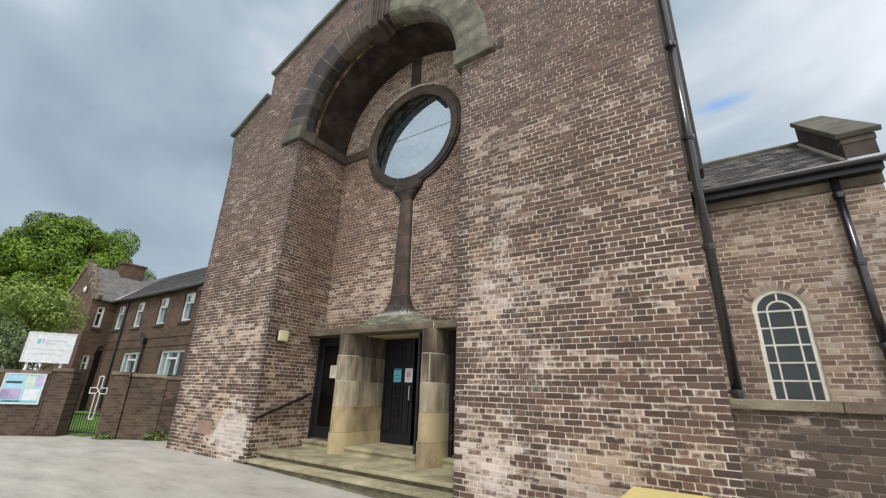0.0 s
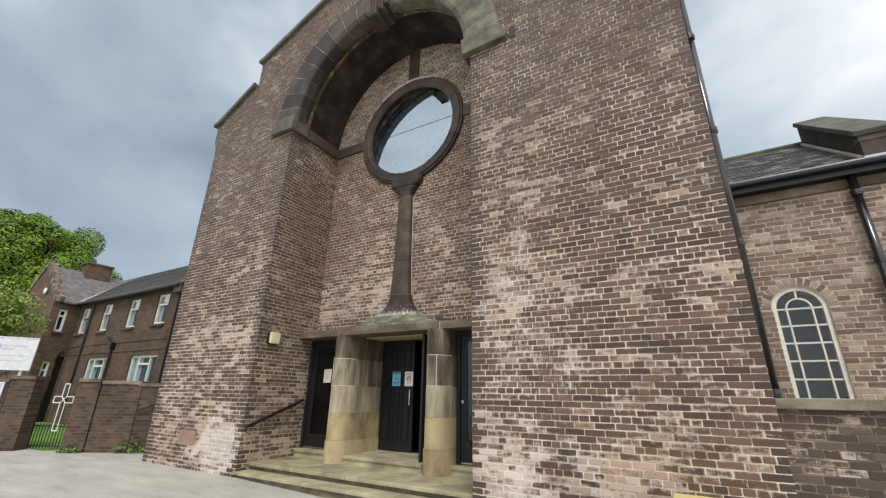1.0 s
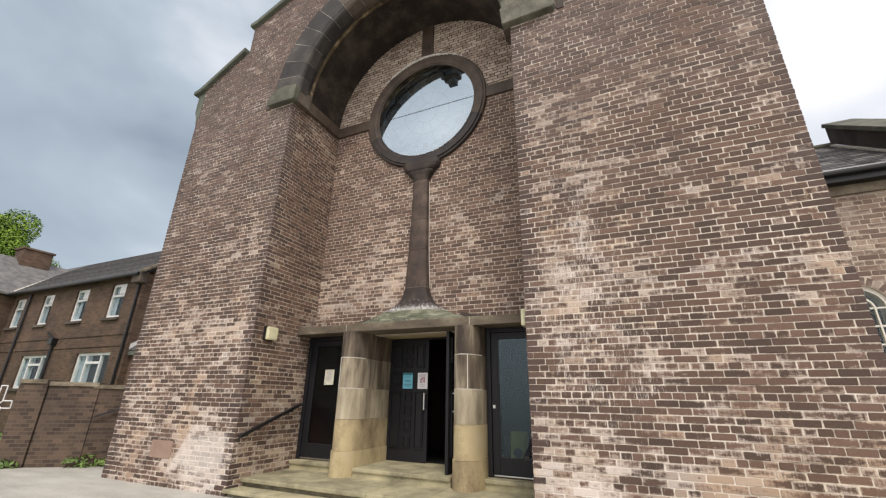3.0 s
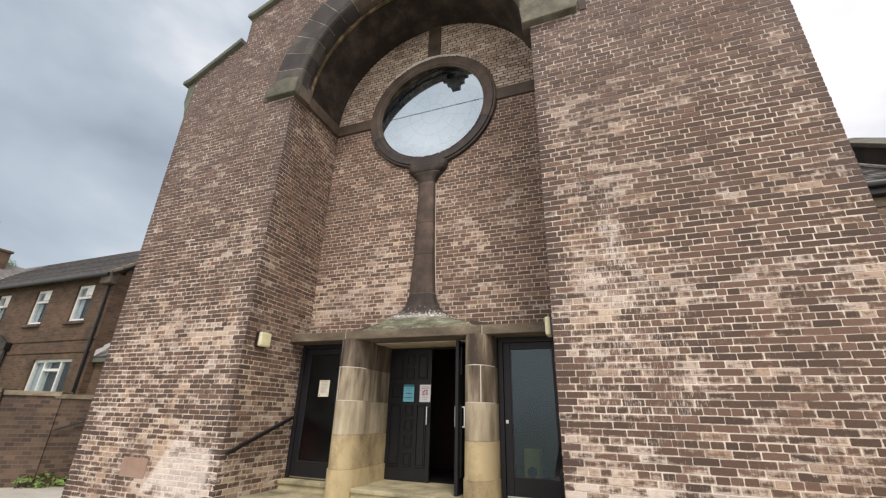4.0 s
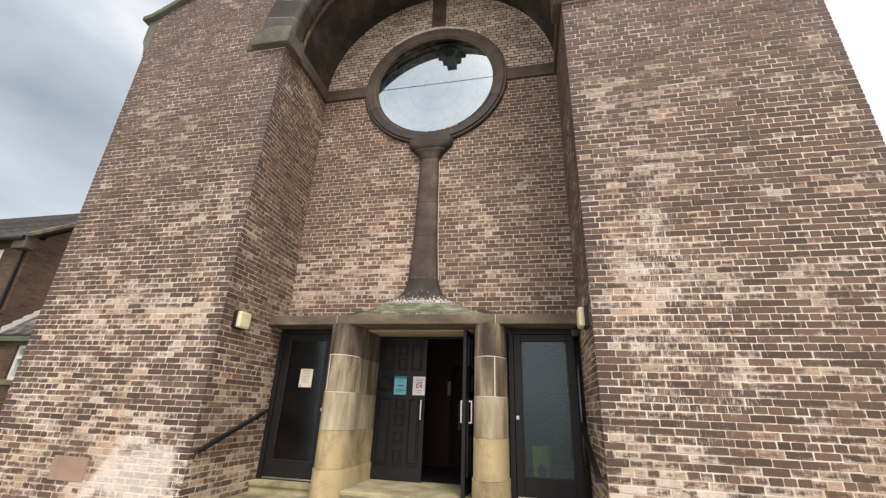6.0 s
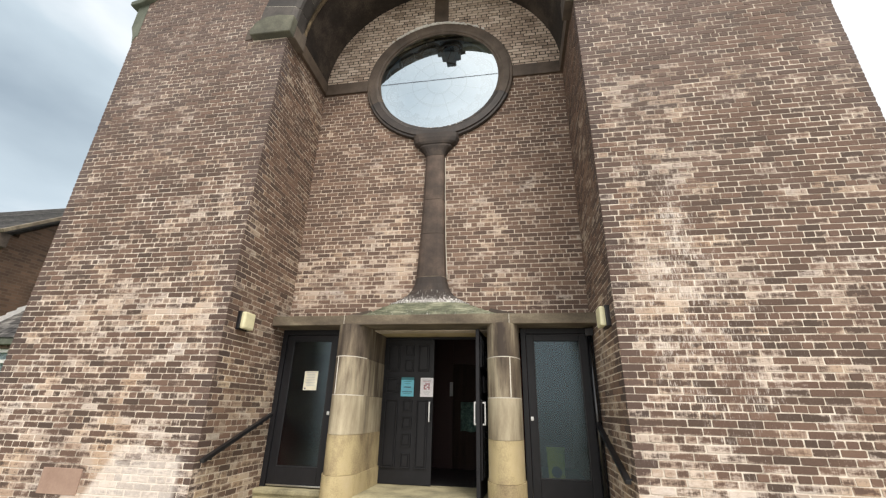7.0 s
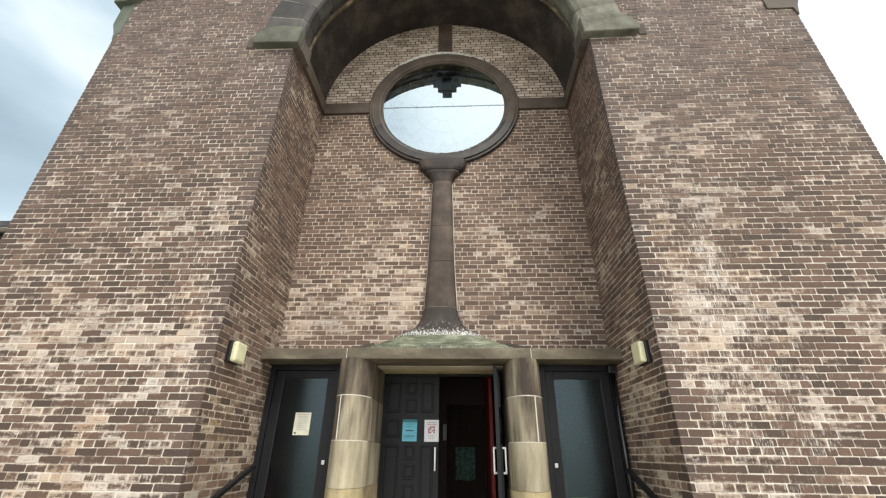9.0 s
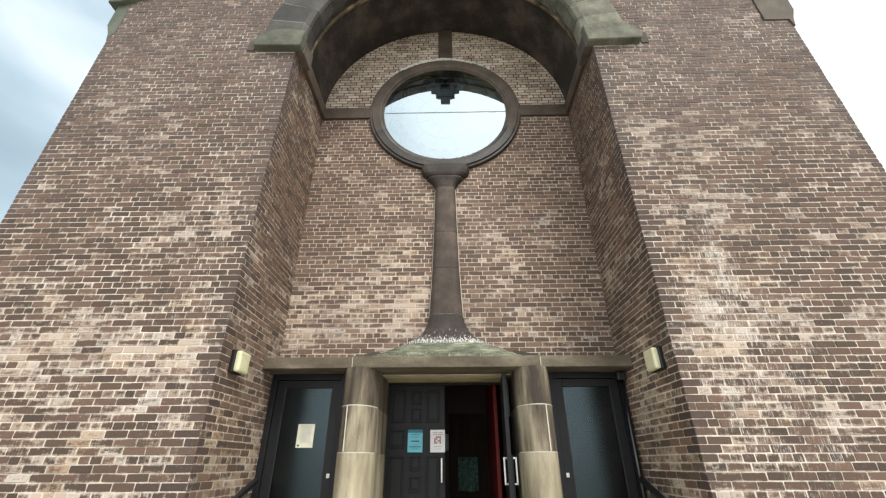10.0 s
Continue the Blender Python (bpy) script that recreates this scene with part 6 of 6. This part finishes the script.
tagged(link("yard_pipe", bm, M_BLACK), "black cable pipe on the yard wall", "pipe")
bm = bmesh.new()
bx(bm, (0, -0.02, -0.02), (0.75, 0.02, 0.02), 0.005, Matrix.Translation((-7.22, 0.42, 0.98)) @ Matrix.Rotation(0.9, 4, "Z") @ Matrix.Rotation(-0.35, 4, "Y"))
tagged(link("yard_handrail", bm, M_BLACK), "short black handrail on the yard wall", "handrail")

gate = empty("garden_gate", (-9.2, -0.62, 0), "dark iron bar gate with a white outlined cross", "gate")
ga, gb = Vector((-9.72, -0.76, 0)), Vector((-8.63, -0.36, 0))
gm = Matrix.Translation(ga) @ Matrix.Rotation(math.atan2(gb.y - ga.y, gb.x - ga.x), 4, "Z")
gl = (gb - ga).length
for i in range(13):
    x = 0.03 + (gl - 0.06) * i / 12
    bm = bmesh.new()
    bx(bm, (x - 0.007, -0.007, 0.05), (x + 0.007, 0.007, 0.62 if 0 < i < 12 else 1.35), 0, gm)
    under(link("bar", bm, M_BLACK), gate)
for z in (0.09, 0.55):
    bm = bmesh.new()
    bx(bm, (0.0, -0.012, z), (gl, 0.012, z + 0.03), 0.003, gm)
    under(link("gate_rail", bm, M_BLACK), gate)
cw = 0.075
cx_, cz_ = gl * 0.62, 1.19
seg = [((-cw, 0.46), (-cw, 1.12)), ((cw, 0.46), (cw, 1.12)), ((-cw, 0.46), (cw, 0.46)), ((-cw, 1.27), (-cw, 1.58)), ((cw, 1.27), (cw, 1.58)), ((-cw, 1.58), (cw, 1.58)),
       ((-0.30, 1.12), (-cw, 1.12)), ((-0.30, 1.27), (-cw, 1.27)), ((-0.30, 1.12), (-0.30, 1.27)), ((0.30, 1.12), (cw, 1.12)), ((0.30, 1.27), (cw, 1.27)), ((0.30, 1.12), (0.30, 1.27)),
       ((-cw, 1.12), (cw, 1.27)), ((-cw, 1.27), (cw, 1.12))]
bm = bmesh.new()
for (xa, za), (xb, zb) in seg:
    p, q = gm @ Vector((cx_ + xa, -0.03, za)), gm @ Vector((cx_ + xb, -0.03, zb))
    tube(bm, p, q, 0.012, 6)
under(link("cross", bm, M_WHITE, label="white outlined metal cross"), gate)


def board_on(name, p, q, z0, z1, material, label, bars, frame_mat, posts=0.0):
    p, q = Vector((*p, 0)), Vector((*q, 0))
    m = Matrix.Translation(p) @ Matrix.Rotation(math.atan2(q.y - p.y, q.x - p.x), 4, "Z")
    d = (q - p).length
    e = empty(name, (p.x, p.y, z0), label, "sign")

    def b(nm, lo, hi, mt, bev=0.0):
        bm = bmesh.new()
        bx(bm, lo, hi, bev, m)
        under(link(nm, bm, mt), e)
    b("panel", (0, -0.012, z0), (d, 0.012, z1), material, 0.003)
    for lo, hi in (((-0.03, -0.025, z0 - 0.03), (0.0, 0.02, z1 + 0.03)), ((d, -0.025, z0 - 0.03), (d + 0.03, 0.02, z1 + 0.03)), ((0, -0.025, z0 - 0.03), (d, 0.02, z0)), ((0, -0.025, z1), (d, 0.02, z1 + 0.03))):
        b("frame", lo, hi, frame_mat, 0.004)
    for x0, x1, f0, f1, mt in bars:
        b("printed_bar", (x0 * d, -0.016, z0 + f0 * (z1 - z0)), (x1 * d, -0.0125, z0 + f1 * (z1 - z0)), mt)
    if posts:
        for x in (0.12 * d, 0.85 * d):
            b("post", (x - 0.03, 0.03, posts), (x + 0.03, 0.08, z1 - 0.05), M_WHITE, 0.004)


M_TEAL = plain("teal_print", (0.25, 0.55, 0.58), 0.6)
M_LILAC = plain("lilac_print", (0.52, 0.46, 0.68), 0.6)
M_SKYBLUE = plain("pale_blue_print", (0.38, 0.66, 0.78), 0.6)
M_PALEGREEN = plain("pale_green_print", (0.62, 0.72, 0.62), 0.6)
board_on("church_sign", (-10.61, -2.0), (-10.08, -1.12), 1.92, 2.70, M_SIGN, "white church name board on posts above the garden wall",
         ((0.2, 0.28, 0.62, 0.80, M_TEAL), (0.31, 0.35, 0.64, 0.80, M_LILAC), (0.38, 0.85, 0.72, 0.78, M_PRINT_PALE), (0.38, 0.62, 0.62, 0.67, M_PRINT_PALE), (0.1, 0.9, 0.42, 0.45, M_PRINT_PALE), (0.1, 0.8, 0.25, 0.28, M_PRINT_PALE)), M_SIGN, 1.5)
board_on("notice_board", (-10.80, -2.138), (-10.15, -1.475), 0.82, 1.56, M_SKYBLUE, "framed notice board with pastel posters on the garden wall",
         ((0.0, 0.55, 0.0, 0.45, M_SKYBLUE), (0.05, 0.45, 0.68, 0.76, M_INK), (0.55, 0.78, 0.55, 0.95, M_PALEGREEN), (0.8, 1.0, 0.6, 0.95, M_LILAC), (0.58, 0.98, 0.1, 0.5, M_SIGN), (0.0, 0.5, 0.12, 0.5, M_LILAC), (0.02, 0.98, 0.02, 0.1, M_TEAL)), M_SIGN)


# ---- trees and shrubs ----
def leaves(name, clumps, per, size, material, parent, seed):
    """Many small tilted leaves in uneven clumps (x, y, z, radius)."""
    rnd = random.Random(seed)
    vs, fs = [], []
    for cx, cy, cz, r in clumps:
        for _ in range(int(per * r * r)):
            d = Vector((rnd.gauss(0, 1), rnd.gauss(0, 1), rnd.gauss(0, 1)))
            d.normalize()
            rr = r * (0.72 + 0.38 * rnd.random() ** 0.7)
            p = Vector((cx, cy, cz)) + d * rr
            n = (d + Vector((rnd.uniform(-0.8, 0.8), rnd.uniform(-0.8, 0.8), rnd.uniform(-0.2, 1.0)))).normalized()
            t = n.orthogonal().normalized()
            t.rotate(Matrix.Rotation(rnd.uniform(0, 6.28), 3, n))
            b = n.cross(t)
            s = size * rnd.uniform(0.6, 1.3)
            k = len(vs)
            for a, c in ((-1, 0), (0, -0.45), (1, 0), (0, 0.45)):
                q = p + t * a * s + b * c * s
                vs.append((q.x, q.y, q.z))
            fs.append((k, k + 1, k + 2, k + 3))
    me = bpy.data.meshes.new(name)
    me.from_pydata(vs, [], fs)
    me.materials.append(material)
    ob = new(name, me)
    return under(ob, parent)


def tree(name, label, x, y, trunk_h, crown, per, size, material, seed):
    e = empty(name, (x, y, 0), label, "tree")
    rnd = random.Random(seed)
    bm = bmesh.new()
    top = Vector((x, y, trunk_h))
    g = bmesh.ops.create_cone(bm, cap_ends=True, segments=10, radius1=trunk_h * 0.06, radius2=trunk_h * 0.035, depth=trunk_h)
    bmesh.ops.translate(bm, vec=(x, y, trunk_h / 2), verts=g["verts"])
    for cx, cy, cz, r in crown[::2]:
        tube(bm, top - Vector((0, 0, 0.3)), (cx, cy, cz), trunk_h * 0.012, 6)
    under(link("trunk", bm, M_BARK), e)
    leaves("crown", crown, per, size, material, e, seed)


def blob(cx, cy, cz, rx, ry, rz, n, r, seed):
    rnd = random.Random(seed)
    out = []
    for _ in range(n):
        d = Vector((rnd.gauss(0, 1), rnd.gauss(0, 1), rnd.gauss(0, 1))).normalized() * (rnd.random() ** 0.25)
        out.append((cx + d.x * rx, cy + d.y * ry, cz + d.z * rz, r * rnd.uniform(0.6, 1.3)))
    return out


tree("broad_tree", "large broad tree in full bright green leaf", -37, 3.5, 4.5, blob(-37, 4.3, 8.7, 3.9, 5.6, 4.9, 190, 0.95, 17), 1150, 0.115, M_TREE, 1)
tree("far_tree", "dark green tree behind the garden", -44, -2.5, 4.0, blob(-44, -2.5, 7.4, 4.0, 4.5, 3.6, 90, 1.1, 12), 420, 0.14, M_TREE, 2)
tree("garden_tree", "light green garden tree overhanging the wall", -16.0, -1.1, 2.2, blob(-16.0, -1.3, 3.7, 1.6, 1.7, 1.1, 80, 0.45, 13), 700, 0.07, M_BUSH, 3)
tree("round_shrub", "clipped greyish green shrub behind the garden wall", -13.2, -2.3, 1.0, blob(-13.2, -2.4, 2.3, 1.0, 1.6, 0.85, 80, 0.40, 14), 900, 0.05, M_HEDGE, 4)
weeds = empty("weed_tuft", (-7.9, -0.05, 0), "small green weeds at the foot of the yard wall", "weeds")
tagged(leaves("leaf_tuft", [(-8.3, -0.42, 0.06, 0.11), (-8.15, -0.30, 0.05, 0.08), (-8.5, -0.5, 0.03, 0.06), (-7.35, 0.30, 0.07, 0.13), (-7.15, 0.50, 0.09, 0.16), (-6.95, 0.72, 0.06, 0.12)], 3200, 0.06, M_WEED, weeds, 6), kind="stuff")


# ---- brickwork, laid last ----
def half_width(z):
    """Half the width of the gabled front at height z."""
    if z < 8.86:
        return HW
    if z < 9.55:
        return 4.22 + (9.55 - z) / 0.46
    return 4.22 if z < 10.36 else max(0.0, (12.12 - z) / 0.42)


def front_spans(z):
    w = half_width(z)
    if z < 7.42:
        inner = OPEN
    elif z < 7.76:
        inner = 3.06
    else:
        inner = math.sqrt(max(0.0, (R_OUT + 0.01) ** 2 - (z - SPRING) ** 2))
    w_right = 5.30 if 7.97 < z < 8.95 else w
    w = min(w, HW_LEFT)
    if 7.97 < z < 8.95:
        w = min(w, 5.58)
    if inner <= 0.02:
        return ((-w, w),)
    if 0.42 < z < 0.70:
        return ((-w, -4.43), (-3.85, -inner), (inner, w_right))
    return ((-w, -inner), (inner, w_right))


def front_quoin(u, z, head):
    a = abs(u)
    return z < SPRING and (a - OPEN < (0.20 if int(z / COURSE) % 2 else 0.10) or (HW if u > 0 else HW_LEFT) - a < 0.12)


Z0 = -0.24
front = bond(-HW_LEFT, HW, Z0, 12.0, front_spans, 1)
lay(wall_front, "front_brickwork", front, (0, 0, 0), (1, 0, 0), (0, -1, 0), M_BRICK,
    near=lambda u, z: u > OPEN and 0.3 < z < 1.75, quoin=front_quoin, quoin_mat=M_QUOIN)

for s in (-1, 1):
    bricks = bond(0.0, DEEP, Z0, SPRING - 0.2, None, 1)
    bm = bmesh.new()
    lo, hi = sorted((s * (OPEN - 0.002), s * (OPEN + 0.05)))
    bx(bm, (lo, 0.004, -0.3), (hi, DEEP - 0.002, SPRING - 0.21))
    w = link("wall_reveal", bm, M_MORTAR_IN)
    tagged(w, "brown brick side of the recess", "wall", kind="structure")
    lay(w, "reveal_brickwork", bricks, (s * (OPEN - 0.002), 0, 0), (0, 1, 0), (-s, 0, 0), M_BRICK_REVEAL,
        near=lambda u, z: 1.0 < z < 2.4, quoin=lambda u, z, h: u < (0.22 if int(z / COURSE) % 2 else 0.11), quoin_mat=M_QUOIN)


def recess_spans(z):
    w = OPEN if z < SPRING else math.sqrt(max(0.0, 2.53 ** 2 - (z - SPRING) ** 2))
    hole = math.sqrt(max(0.0, 1.45 ** 2 - (z - ROSE_Z) ** 2))
    if hole > 0.02:
        return ((-w, -hole), (hole, w))
    return ((-w, -0.13), (0.17, w)) if z > 9.0 else ((-w, w),)


lay(wall_recess, "recess_brickwork", bond(-OPEN, OPEN, 2.757, 7.49, recess_spans, 3), (0, DEEP, 0), (1, 0, 0), (0, -1, 0), M_BRICK_IN,
    near=lambda u, z: z < 3.9, proud=0.005)
lay(wall_tympanum, "tympanum_brickwork", bond(-OPEN, OPEN, 7.77, 10.2, recess_spans, 1), (0, DEEP, 0), (1, 0, 0), (0, -1, 0), M_BRICK_TOP, near=lambda u, z: z < 8.5, gap=0.006)
lay(wall_wing, "wing_brickwork", bond(5.74, 8.0, 1.2, 4.58, wing_spans, 0), (0, 2.17, 0), (1, 0, 0), (0, -1, 0), M_BRICK_WING, near=lambda u, z: z < 2.6)
lay(wall_low, "low_wall_brickwork", bond(5.745, 10.5, -0.4, 1.39, None, 2), (0, 0.20, 0), (1, 0, 0), (0, -1, 0), M_BRICK_LOW, near=lambda u, z: u < 8 and z > 0.2)
